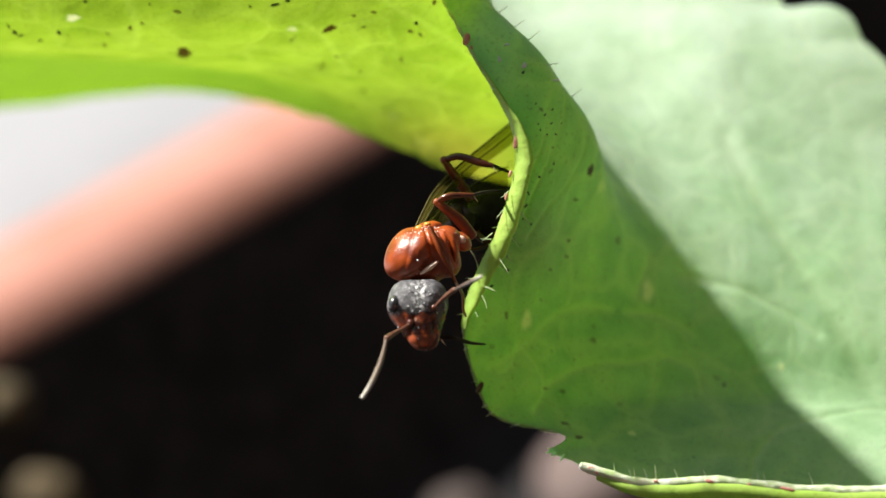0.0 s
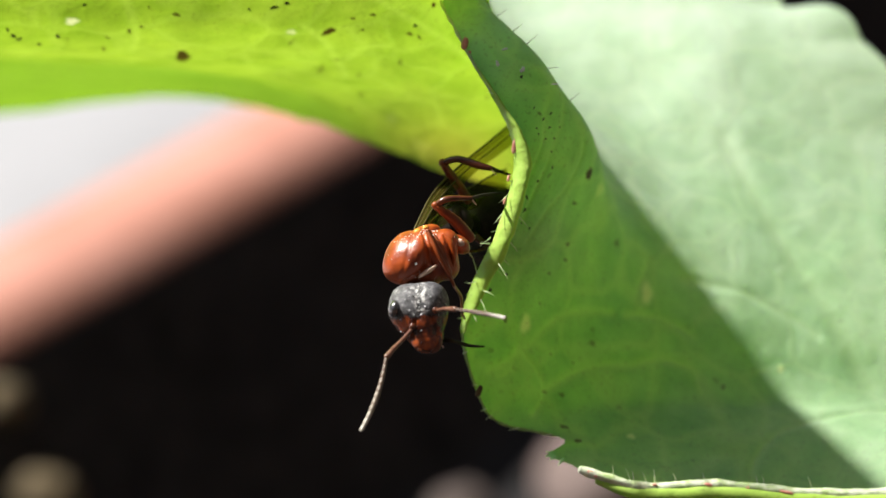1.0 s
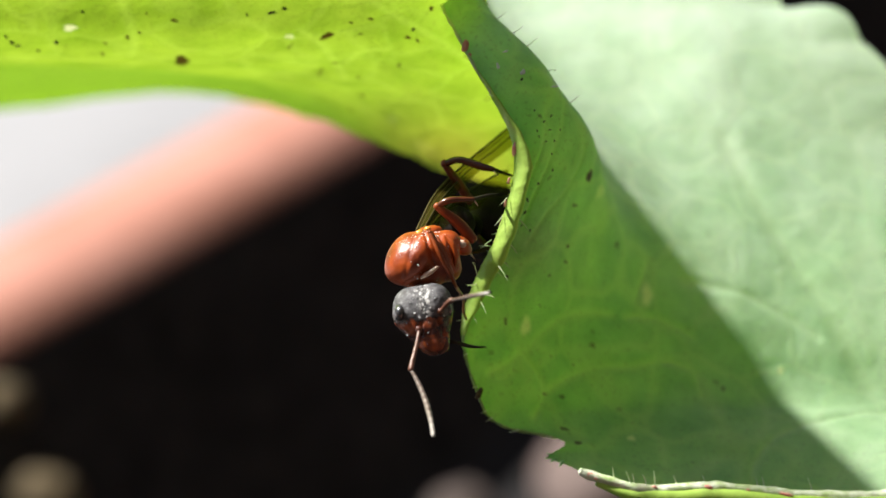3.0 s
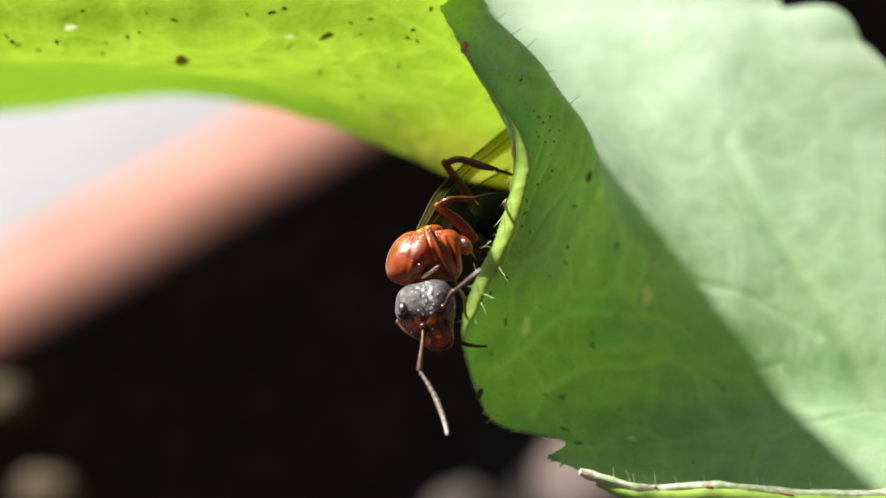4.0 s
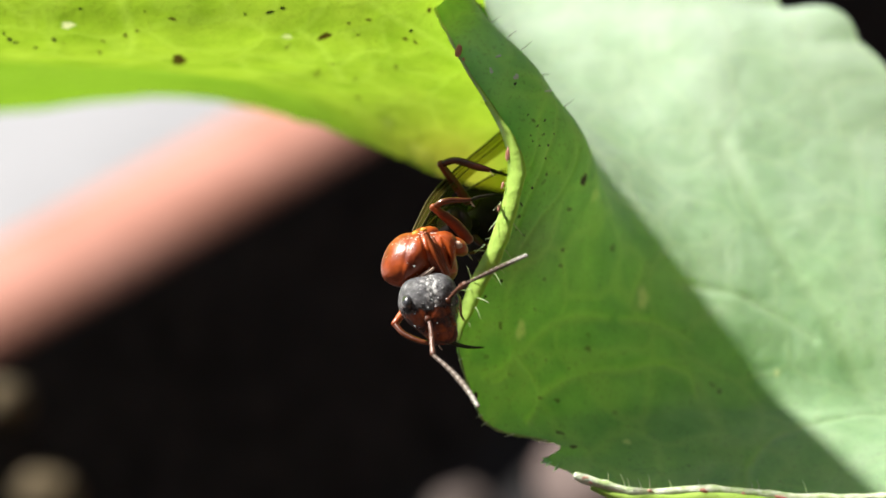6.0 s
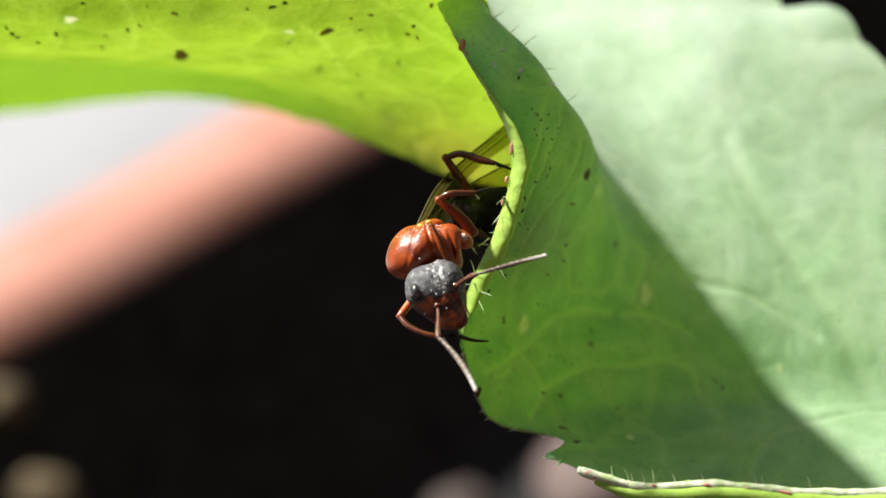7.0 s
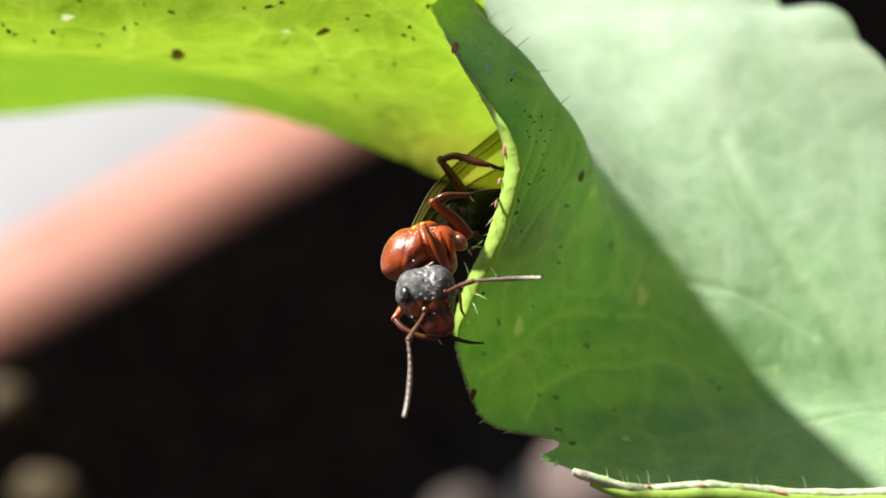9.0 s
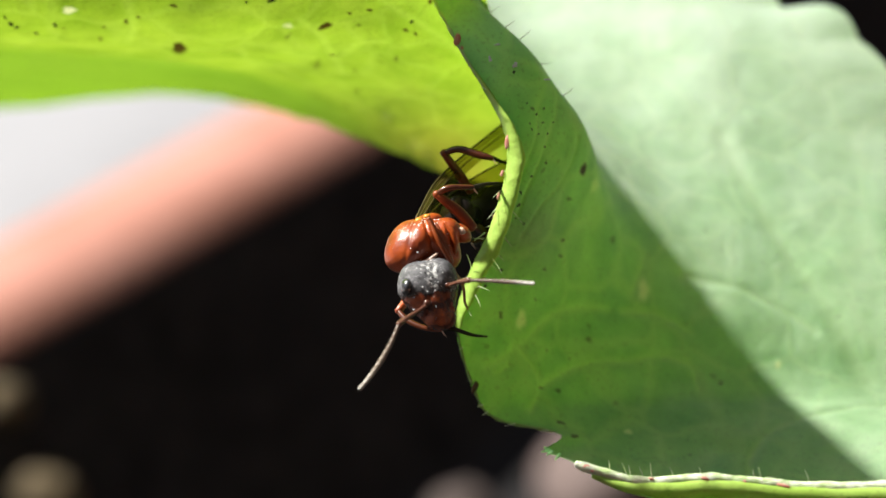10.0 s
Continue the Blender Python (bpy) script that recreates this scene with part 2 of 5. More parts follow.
    l.new(col, p.inputs["Base Color"]), l.new(rough.outputs[0], p.inputs["Roughness"]), l.new(bump.outputs[0], p.inputs["Normal"])
    out = n.new("ShaderNodeOutputMaterial")
    l.new(p.outputs[0], out.inputs[0])
    return m


def wing_material():
    m, n, l = material("wing_membrane")
    vec = coords(n, l, 1000.0)
    g = noise_out(n, l, vec, 0.9, 3.0)
    col = mix_col(n, l, g, (0.46, 0.44, 0.12), (0.70, 0.68, 0.28))
    t = n.new("ShaderNodeBsdfTransparent")
    l.new(col, t.inputs[0])
    p = nd(n, "ShaderNodeBsdfPrincipled", Roughness=0.25)
    p.inputs["Base Color"].default_value = (0.09, 0.075, 0.012, 1)
    mx = n.new("ShaderNodeMixShader")
    mx.inputs[0].default_value = 0.32
    out = n.new("ShaderNodeOutputMaterial")
    l.new(t.outputs[0], mx.inputs[1]), l.new(p.outputs[0], mx.inputs[2]), l.new(mx.outputs[0], out.inputs[0])
    return m


def flagellum_material(name, root, middle, tip):
    """Brown at its root, paler and greyer towards the tip."""
    m, n, l = material(name)
    vec = coords(n, l, 1000.0)
    sep = n.new("ShaderNodeSeparateXYZ")
    l.new(vec, sep.inputs[0])
    along = nd(n, "ShaderNodeMapRange", From_Min=-0.4, From_Max=-2.6)
    l.new(sep.outputs["Z"], along.inputs[0])
    col = ramp(n, l, along.outputs[0], [(0.0, root), (0.65, middle), (1.0, tip)])
    f = noise_out(n, l, vec, 9.0, 3.0)
    col = mix_col(n, l, 0.5, col, ramp(n, l, f, [(0.3, (0.35, 0.35, 0.35)), (0.7, (1, 1, 1))]), "MULTIPLY")
    p = nd(n, "ShaderNodeBsdfPrincipled", Roughness=0.4)
    p.inputs["Sheen Weight"].default_value = 0.2
    b = nd(n, "ShaderNodeBump", Strength=0.4, Distance=0.00002)
    l.new(f, b.inputs["Height"]), l.new(b.outputs[0], p.inputs["Normal"])
    l.new(col, p.inputs["Base Color"])
    out = n.new("ShaderNodeOutputMaterial")
    l.new(p.outputs[0], out.inputs[0])
    return m


# one lash colour twice: sunlit on the left antenna, shaded on the right
SUNLIT_LASH = flagellum_material("sunlit_antenna_lash", (0.12, 0.070, 0.046), (0.23, 0.18, 0.135), (0.52, 0.49, 0.43))
SHADED_LASH = flagellum_material("shaded_antenna_lash", (0.085, 0.042, 0.027), (0.110, 0.070, 0.049), (0.54, 0.51, 0.46))
HEAD = head_material()
WING = wing_material()


# ---- shaping ----
def part(name, bm, mat, parent=None, label="", smooth=True):
    """One mesh object from a bmesh in metres, under its thing."""
    me = bpy.data.meshes.new(name)
    if all(e.is_manifold for e in bm.edges):
        bmesh.ops.recalc_face_normals(bm, faces=bm.faces)
    bm.to_mesh(me)
    bm.free()
    me.materials.append(mat)
    if smooth:
        me.polygons.foreach_set("use_smooth", [True] * len(me.polygons))
    ob = new(name, me)
    ob.parent = parent
    return tagged(ob, label)


def mesh_grid(points, close_u=False):
    """A quad sheet through a grid of points (rows, columns, 3) in millimetres."""
    bm = bmesh.new()
    rows, cols = points.shape[:2]
    vs = [[bm.verts.new(tuple(p * MM)) for p in row] for row in points]
    for i in range(rows - 1):
        for j in range(cols - (0 if close_u else 1)):
            k = (j + 1) % cols
            bm.faces.new((vs[i][j], vs[i][k], vs[i + 1][k], vs[i + 1][j]))
    return bm


def spline(points, n):
    """n points of a Catmull-Rom curve through the given ones; extra axes ride along."""
    p = np.asarray(points, float)
    p = np.concatenate([[2 * p[0] - p[1]], p, [2 * p[-1] - p[-2]]])
    out = []
    for s in np.linspace(0, len(p) - 3, n):
        i = min(int(s), len(p) - 4)
        u = s - i
        a, b, c, d = p[i:i + 4]
        out.append(0.5 * (2 * b + (c - a) * u + (2 * a - 5 * b + 4 * c - d) * u * u + (3 * b - a - 3 * c + d) * u ** 3))
    return np.array(out)


def sheet(sections, rows, cols):
    """A smooth surface through cross-sections, each a list of points from one side to the other."""
    across = np.array([spline(s, cols) for s in sections])
    return np.stack([spline(across[:, j], rows) for j in range(cols)], axis=1)


def normals_of(g):
    du, dv = np.gradient(g, axis=1), np.gradient(g, axis=0)
    n = np.cross(du, dv)
    return n / np.maximum(np.linalg.norm(n, axis=2, keepdims=True), 1e-9)


def tube(points, radii, sides=10, flat=1.0, n=None):
    """A tapered round tube through points (mm), with closed, rounded ends."""
    pr = np.concatenate([np.asarray(points, float), np.asarray(radii, float)[:, None]], axis=1)
    pr = spline(pr, n or 5 * len(points))
    p, r = pr[:, :3], np.maximum(pr[:, 3], 0.004)
    t = np.gradient(p, axis=0)
    t /= np.linalg.norm(t, axis=1, keepdims=True)
    ref = np.array([0.3, 1.0, 0.2])
    rings = []
    for k in range(len(p)):
        a = np.cross(t[k], ref)
        a /= np.linalg.norm(a)
        b = np.cross(t[k], a)
        ang = np.linspace(0, 2 * np.pi, sides, endpoint=False)
        ring = p[k] + r[k] * (np.cos(ang)[:, None] * a + flat * np.sin(ang)[:, None] * b)
        if k == 0:
            rings.append(p[k] - t[k] * r[k] * 0.6 + (ring - p[k]) * 0.02)
            rings.append(p[k] - t[k] * r[k] * 0.4 + (ring - p[k]) * 0.7)
        rings.append(ring)
    rings.append(p[-1] + t[-1] * r[-1] * 0.4 + (ring - p[-1]) * 0.7)
    rings.append(p[-1] + t[-1] * r[-1] * 0.6 + (ring - p[-1]) * 0.02)
    return mesh_grid(np.array(rings), True)


def lump(centre, radii, turn=(0, 0, 0), rough=0.02, grain=1.0, seed=0, seg=28):
    """A rounded body (mm) with a slightly uneven skin."""
    bm = bmesh.new()
    bmesh.ops.create_uvsphere(bm, u_segments=seg, v_segments=seg // 2 + 2, radius=1.0)
    m = Euler([radians(a) for a in turn]).to_matrix()
    for v in bm.verts:
        k = 1 + rough * noise.noise(v.co * 1.7 * grain + Vector((seed * 3.1, 0, seed)))
        c = Vector((v.co.x * radii[0], v.co.y * radii[1], v.co.z * radii[2])) * k
        v.co = (m @ c + Vector(centre)) * MM
    return bm


def moulded(centre, lumps, blend, detail=None, rows=46, cols=72):
    """One skin drawn round several rounded lumps (centre, radii, turn about y in degrees), flowing into each other; mm."""
    c = np.asarray(centre, float)
    th, ph = np.linspace(0.001, math.pi - 0.001, rows), np.linspace(0, 2 * math.pi, cols, endpoint=False)
    way = np.stack([np.sin(th)[:, None] * np.cos(ph), np.sin(th)[:, None] * np.sin(ph), np.cos(th)[:, None] * np.ones(cols)], axis=2)

    def inside(p):
        tot = 0
        for q, r, a in lumps:
            d = p - np.asarray(q, float)
            ca, sa = math.cos(radians(a)), math.sin(radians(a))
            x, z = d[..., 0] * ca - d[..., 2] * sa, d[..., 0] * sa + d[..., 2] * ca
            k = np.sqrt((x / r[0]) ** 2 + (d[..., 1] / r[1]) ** 2 + (z / r[2]) ** 2)
            tot = tot + np.exp(-(k - 1) * min(r) / blend)
        return tot >= 1
    lo, hi = np.zeros((rows, cols)), np.full((rows, cols), 4.0)
    for _ in range(26):
        mid = (lo + hi) / 2
        ok = inside(c + way * mid[:, :, None])
        lo, hi = np.where(ok, mid, lo), np.where(ok, hi, mid)
    p = c + way * lo[:, :, None]
    if detail:
        p = p + way * detail(p)[:, :, None]
    return mesh_grid(p, True)


def groove(p, a, b, width, depth):
    """A furrow along the line a-b, seen from the front."""
    a, b = np.asarray(a, float)[[0, 2]], np.asarray(b, float)[[0, 2]]
    q = p[..., [0, 2]]
    u = np.clip(((q - a) @ (b - a)) / ((b - a) @ (b - a)), 0, 1)
    d = np.linalg.norm(q - a - u[..., None] * (b - a), axis=-1)
    return -depth * np.exp(-(d / width) ** 2)


# ---- the ground, the trough, the soil bank in it ----
RIM_POINT, ALONG, INWARD = Vector((-0.0316, 0.2341, 0.010)), Vector((0.564, 0.826, 0)), Vector((0.826, -0.564, 0))


def box_along(p, a0, a1, q0, q1, z0, z1, bevel):
    bm = bmesh.new()
    vs = [bm.verts.new((p + ALONG * a + INWARD * q).to_2d().to_3d() + Vector((0, 0, z))) for z in (z0, z1) for a, q in ((a0, q0), (a1, q0), (a1, q1), (a0, q1))]
    for f in ((3, 2, 1, 0), (4, 5, 6, 7), (0, 1, 5, 4), (1, 2, 6, 5), (2, 3, 7, 6), (3, 0, 4, 7)):
        bm.faces.new([vs[i] for i in f])
    bmesh.ops.recalc_face_normals(bm, faces=bm.faces)
    bmesh.ops.bevel(bm, geom=bm.edges[:], offset=bevel, segments=3, affect="EDGES")
    return bm


def build_ground():
    bm = bmesh.new()
    vs = [bm.verts.new((x, y, -0.16)) for x, y in ((-60, -60), (60, -60), (60, 60), (-60, 60))]
    bm.faces.new(vs)
    tagged(part("ground", bm, EARTH, smooth=False), "dark bare garden earth around the trough", "ground", kind="structure")
    slab = box_along(RIM_POINT, -0.45, 0.60, -0.62, -0.02, -0.1995, -0.152, 0.004)
    tagged(part("paving_slab", slab, PAVING), "pale grey paving slab in full sun beside the trough", "paving slab", kind="structure")


def build_trough():
    tr = tagged(new("planter"), "terracotta trough planter with a thick rim, filled with dark soil", "planter")
    tr.location = (0, 0, -0.16)
    lift = Matrix.Translation((0, 0, 0.16))
    walls = ((-0.32, 0.32, -0.0134, 0.0), (-0.32, 0.32, 0.26, 0.274), (-0.334, -0.32, -0.0134, 0.274), (0.32, 0.334, -0.0134, 0.274))
    for w in walls:
        bm = box_along(RIM_POINT, *w, -0.159, 0.010, 0.0009)
        bm.transform(lift)
        part("wall", bm, TERRACOTTA, tr)
    bm = box_along(RIM_POINT, -0.32, 0.32, 0.0, 0.26, -0.159, -0.147, 0.001)
    bm.transform(lift)
    part("base", bm, TERRACOTTA, tr)


def soil_height(q, a):
    flat = -0.013
    z = max(0.0097 - 1.75 * max(q - 0.0005, 0.0), flat)
    if q > 0.23:
        z = flat
    v = Vector((a, q, 0)) * 90
    return z + min(1.0, q / 0.012) * (0.0022 * noise.noise(v) + 0.0009 * noise.noise(v * 3.3))


def build_soil():
    bm = bmesh.new()
    aa = np.linspace(-0.32, 0.32, 240)
    qq = np.concatenate([np.linspace(0.0005, 0.05, 60), np.linspace(0.055, 0.2595, 40)])
    grid = []
    for q in qq:
        row = []
        for a in aa:
            p = RIM_POINT + ALONG * a + INWARD * q
            row.append(bm.verts.new((p.x, p.y, soil_height(q, a))))
        grid.append(row)
    for i in range(len(qq) - 1):
        for j in range(len(aa) - 1):
            bm.faces.new((grid[i][j], grid[i + 1][j], grid[i + 1][j + 1], grid[i][j + 1]))
    tagged(part("soil", bm, SOIL), "dark crumbly soil banked up inside the trough", "soil", kind="structure")


def build_stones():
    rows = ((-0.02885, 0.22700, 0.00110, 3.1, STONE_TAN, "tan rounded pebble lying on the dark soil"),
            (-0.03155, 0.23050, 0.00740, 1.9, STONE_TAN, "small dull brown pebble lying on the dark soil"),
            (0.00140, 0.24830, -0.01240, 3.3, STONE_DULL, "dull brown stone lying on the dark soil"),
            (0.01290, 0.25260, -0.01120, 6.3, STONE_PINK, "large greyish pink stone lying on the dark soil"))
    for k, (x, y, z, r, mat, label) in enumerate(rows):
        ob = part("pebble", lump((0, 0, 0), (r, r * 0.85, r * 0.8), (10, 5, 30 * k), 0.18, 0.9, k), mat)
        ob.location = (x, y, z)
        tagged(ob, label, "stone", "pebbles on the soil")


def build_sky_blocks():
    """Plain dark unseen walls, added to block sky light from behind the camera and the side away from the sun."""
    for name, (x0, x1, y0, y1) in (("sky_block_south", (-2.2, 0.85, -0.70, -0.50)), ("sky_block_east", (0.65, 0.85, -0.50, 2.2))):
        bm = bmesh.new()
        bmesh.ops.create_cube(bm, size=1.0)
        for v in bm.verts:
            v.co = Vector(((x0 + x1) / 2 + v.co.x * (x1 - x0), (y0 + y1) / 2 + v.co.y * (y1 - y0), -0.161 + (v.co.z + 0.5) * 2.4))
        tagged(part(name, bm, SKY_BLOCK, smooth=False), "plain dark unseen wall, added to block sky light", "wall", kind="structure")


build_ground()
build_sky_blocks()
build_trough()
build_soil()
build_stones()


# ---- the leaf ----
def leaf_sections():
    """Cross-sections of the large lobe in mm, from its rolled margin across the hollow to the far margin, top to bottom."""
    s = []
    s.append([(-0.61, 3.4, 10.9), (-0.1, 2.4, 10.82), (0.43, 3.4, 11.01), (0.09, 9, 11.58), (1.3, 20.5, 12.32), (9.14, 19.6, 12.25), (12.86, 20.0, 11.82)])
    s.append([(0.06, 0.7, 8.77), (0.89, 0.1, 8.83), (1.57, 1.2, 8.9), (0.88, 9, 9.44), (2.3, 18, 10.18), (9.48, 17.8, 10.05), (14.0, 18.6, 10.02)])
    s.append([(0.80, -1.4, 7.24), (1.98, -1.7, 7.16), (3.20, -0.2, 7.11), (1.84, 9, 7.73), (3.84, 15.5, 8.28), (11.15, 15.8, 8.12), (16.96, 17.1, 8.23)])
    s.append([(2.52, -1.8, 3.86), (3.82, -1.3, 3.98), (5.40, 0.8, 4.09), (4.98, 7, 4.35), (6.89, 11.5, 4.49), (12.03, 12.9, 4.53), (19.13, 15.0, 4.27)])
    s.append([(2.0, -1.3, 0.81), (3.52, -0.1, 0.82), (5.66, 3.2, 0.88), (7.48, 6.5, 0.86), (9.73, 8.5, 0.98), (13.3, 10.2, 1.1), (20.04, 12, 0.9)])
    s.append([(0.72, -0.4, -2.31), (2.93, 0.6, -2.29), (6.09, 3.6, -2.24), (9.12, 5.8, -2.24), (11.71, 6.8, -2.19), (14.77, 7.8, -2.1), (20.04, 9, -2.33)])
    s.append([(1.28, 0.1, -5.02), (3.55, 1, -5.02), (6.46, 2.8, -5.09), (9.86, 4.5, -5.16), (12.42, 5.4, -5.19), (15.42, 6.1, -5.22), (20.18, 7.1, -5.36)])
    s.append([(2.08, 0.2, -6.07), (4.15, 1, -5.99), (6.94, 2.3, -5.99), (10.3, 3.6, -6.0), (12.73, 4.3, -5.97), (15.6, 4.9, -6.04), (20.09, 5.8, -6.15)])
    s.append([(4.33, 0.4, -6.64), (5.87, 1, -6.77), (7.62, 1.7, -6.77), (10.73, 2.5, -6.71), (13.02, 3, -6.63), (15.72, 3.3, -6.75), (19.91, 3.9, -6.78)])
    s.append([(3.8, -0.1, -7.17), (5.54, 0.4, -7.24), (7.78, 1, -7.34), (10.65, 1.6, -7.43), (12.92, 2, -7.45), (15.58, 2.2, -7.51), (19.7, 2.5, -7.57)])
    s.append([(4.71, -0.4, -7.56), (6.9, -0.3, -8.12), (8.93, 0.1, -8.13), (11.15, 0.4, -8.27), (13.19, 0.7, -8.43), (15.63, 0.9, -8.48), (19.7, 1.2, -8.5)])
    s.append([(5.17, -1.1, -7.91), (7.25, -1.3, -8.73), (8.94, -1.2, -9.59), (11.03, -1, -9.8), (13.04, -0.8, -9.82), (15.45, -0.6, -9.83), (19.46, -0.4, -9.85)])
    return s


def roof_sections():
    """Cross-sections of the thin lobe that bends over the animal, from its near edge to its far edge, left to right."""
    s = []
    s.append([(-21.83, -2.6, 10.99), (-22.31, 0.2, 9.43), (-22.73, 2.6, 7.98), (-23.85, 9, 7.3), (-27.16, 28, 6.85), (-30.31, 46, 6.2)])
    s.append([(-15.27, -3.3, 10.89), (-15.7, 0.2, 9.33), (-15.97, 2.4, 7.97), (-16.66, 8, 7.31), (-18.87, 26, 7.13), (-21.08, 44, 6.75)])
    s.append([(-8.84, -3.35, 10.89), (-9.09, 0.2, 9.27), (-9.24, 2.3, 7.86), (-9.61, 7.5, 7.05), (-10.64, 22, 7.06), (-11.64, 36, 7.13)])
    s.append([(-3.97, -3.3, 10.89), (-4.09, 0.2, 9.23), (-4.16, 2.5, 7.67), (-4.32, 7.5, 6.59), (-4.67, 15, 5.94), (-5.08, 24, 5.44)])
    s.append([(-0.76, -3.2, 10.9), (-0.44, 0.4, 9.05), (-0.16, 3, 7.29), (-0.08, 7, 5.72), (0.0, 10.5, 4.35), (-0.04, 13, 3.17)])
    s.append([(1.29, -3.0, 10.92), (1.76, 3, 9.03), (2.58, 5, 7.19), (3.2, 7.5, 5.53), (3.35, 9.5, 4.1), (3.19, 12, 2.43)])
    return s


BLADE = sheet(leaf_sections(), 380, 400)
ROOF = sheet(roof_sections(), 480, 280)


def relief(g, amount, size, seed):
    """Puckers a sheet along its normals."""
    n = normals_of(g)
    k = np.array([[noise.noise(Vector(p) * size + Vector((seed, 0, 0))) + 0.25 * noise.noise(Vector(p) * size * 2.7) for p in row] for row in g])
    return g + n * (k * amount)[:, :, None]


def jag(g, depth, seed):
    """Small irregular teeth along the first column of a sheet."""
    rnd = random.Random(seed)
    g = g.copy()
    for i in range(len(g)):
        k = depth * (0.5 + 0.5 * math.sin(i * 0.9 + rnd.uniform(-0.6, 0.6))) * rnd.uniform(0.2, 1.0)
        away = g[i, 0] - g[i, 3]
        away /= np.linalg.norm(away) + 1e-9
        g[i, 0] += away * k
        g[i, 1] += away * k * 0.4
    return g


def lobed(g):
    """Shallow rounded teeth along the far margin, near its upper end."""
    g = g.copy()
    k = np.linspace(0, 11, g.shape[0])
    out = np.where((k > 1) & (k < 1.95), 0.62 * np.sin(np.pi * np.clip((k - 1) / 0.95, 0, 1) ** 1.4), 0) + np.where((k >= 1.95) & (k < 2.9), 0.25 * np.sin(np.pi * (k - 1.95) / 0.95), 0)
    out = out - 0.22 * np.exp(-((k - 1.0) / 0.16) ** 2)
    w = np.clip((np.linspace(0, 1, g.shape[1]) - 0.86) / 0.14, 0, 1) ** 2
    return g + (out[:, None] * w)[:, :, None] * np.array((0.47, 0.0, 0.88))


BLADE = lobed(BLADE)
BLADE = relief(BLADE, 0.12, 0.42, 3.0)
ROOF = relief(ROOF, 0.14, 0.40, 9.0)
BLADE_N, ROOF_N = normals_of(BLADE), normals_of(ROOF)


def on(g, i, j):
    """The point of a sheet at shares i (down) and j (across)."""
    return g[int(round(i * (g.shape[0] - 1))), int(round(j * (g.shape[1] - 1)))]


def on_line(g, path):
    return np.array([g[int(round(i * (g.shape[0] - 1))), int(round(j * (g.shape[1] - 1)))] for i, j in np.clip(spline(path, 60), 0, 1)])


def vein_mask(g, veins):
    """How far each point of a sheet belongs to a vein: 1 on its middle line, 0 beside it."""
    m = np.zeros(g.shape[:2])
    for width, path in veins:
        line = on_line(g, path)
        line = spline(line[::6], 120)
        near = np.full(g.shape[:2], 1e9)
        for p in line:
            near = np.minimum(near, ((g - p) ** 2).sum(axis=2))
        m = np.maximum(m, np.exp(-near / width ** 2))
    return m


BLADE_VEINS, ROOF_VEINS = [], []
BLADE_VEINS.append((.45, [(0.278, 0.804), (0.337, 0.804), (0.414, 0.809), (0.491, 0.834), (0.556, 0.864)]))
BLADE_VEINS.append((.20, [(0.680, 0.678), (0.651, 0.754), (0.615, 0.839), (0.580, 0.925)]))
BLADE_VEINS.append((.20, [(0.515, 0.050), (0.491, 0.156), (0.462, 0.221), (0.450, 0.286), (0.456, 0.367)]))
BLADE_VEINS.append((.20, [(0.544, 0.171), (0.521, 0.236), (0.509, 0.307), (0.509, 0.372), (0.503, 0.427)]))
BLADE_VEINS.append((.20, [(0.911, 0.482), (0.805, 0.548), (0.728, 0.588), (0.680, 0.678)]))
BLADE_VEINS.append((.20, [(0.438, 0.397), (0.414, 0.432), (0.396, 0.462)]))
ROOF_VEINS.append((.20, [(0.617, 0.110), (0.698, 0.229), (0.765, 0.303), (0.872, 0.413), (0.960, 0.523)]))
ROOF_VEINS.append((.20, [(0.315, 0.119), (0.336, 0.275), (0.342, 0.413), (0.336, 0.578)]))
ROOF_VEINS.append((.20, [(0.564, 0.339), (0.597, 0.413), (0.617, 0.514), (0.638, 0.606)]))
ROOF_VEINS.append((.20, [(0.705, 0.404), (0.658, 0.431), (0.624, 0.514)]))
BLADE_VEINS.append((.10, [(0.231, 0.296), (0.272, 0.191), (0.325, 0.111), (0.361, 0.085)]))
BLADE_VEINS.append((.09, [(0.225, 0.261), (0.260, 0.161), (0.302, 0.085), (0.320, 0.055)]))
BLADE_VEINS.append((.12, [(0.278, 0.276), (0.320, 0.226), (0.349, 0.166), (0.385, 0.111)]))
BLADE_VEINS.append((.16, [(0.485, 0.151), (0.515, 0.106), (0.521, 0.065)]))
BLADE_VEINS.append((.18, [(0.456, 0.367), (0.462, 0.442), (0.485, 0.503)]))
BLADE_VEINS.append((.16, [(0.503, 0.427), (0.515, 0.477), (0.556, 0.482)]))
BLADE_VEINS.append((.15, [(0.491, 0.156), (0.521, 0.176), (0.544, 0.171), (0.639, 0.101)]))
BLADE_VEINS.append((.25, [(0.420, 0.528), (0.432, 0.638), (0.456, 0.719), (0.491, 0.804)]))
PALE_BLADE, PALE_ROOF, BROWN_BLADE, BROWN_ROOF = [], [], [], []
PALE_ROOF.append((0.275, 0.349, .42, .22, 15, 1.0))
PALE_ROOF.append((0.544, 0.376, .30, .16, 0, .55))
PALE_ROOF.append((0.772, 0.890, 1.2, .5, -25, .12))
PALE_ROOF.append((0.711, 0.761, .5, .3, -20, .1))
PALE_BLADE.append((0.462, 0.171, .30, .72, -5, 1))
PALE_BLADE.append((0.432, 0.427, .42, .72, -5, 1))
PALE_BLADE.append((0.704, 0.281, .32, .15, 0, .9))
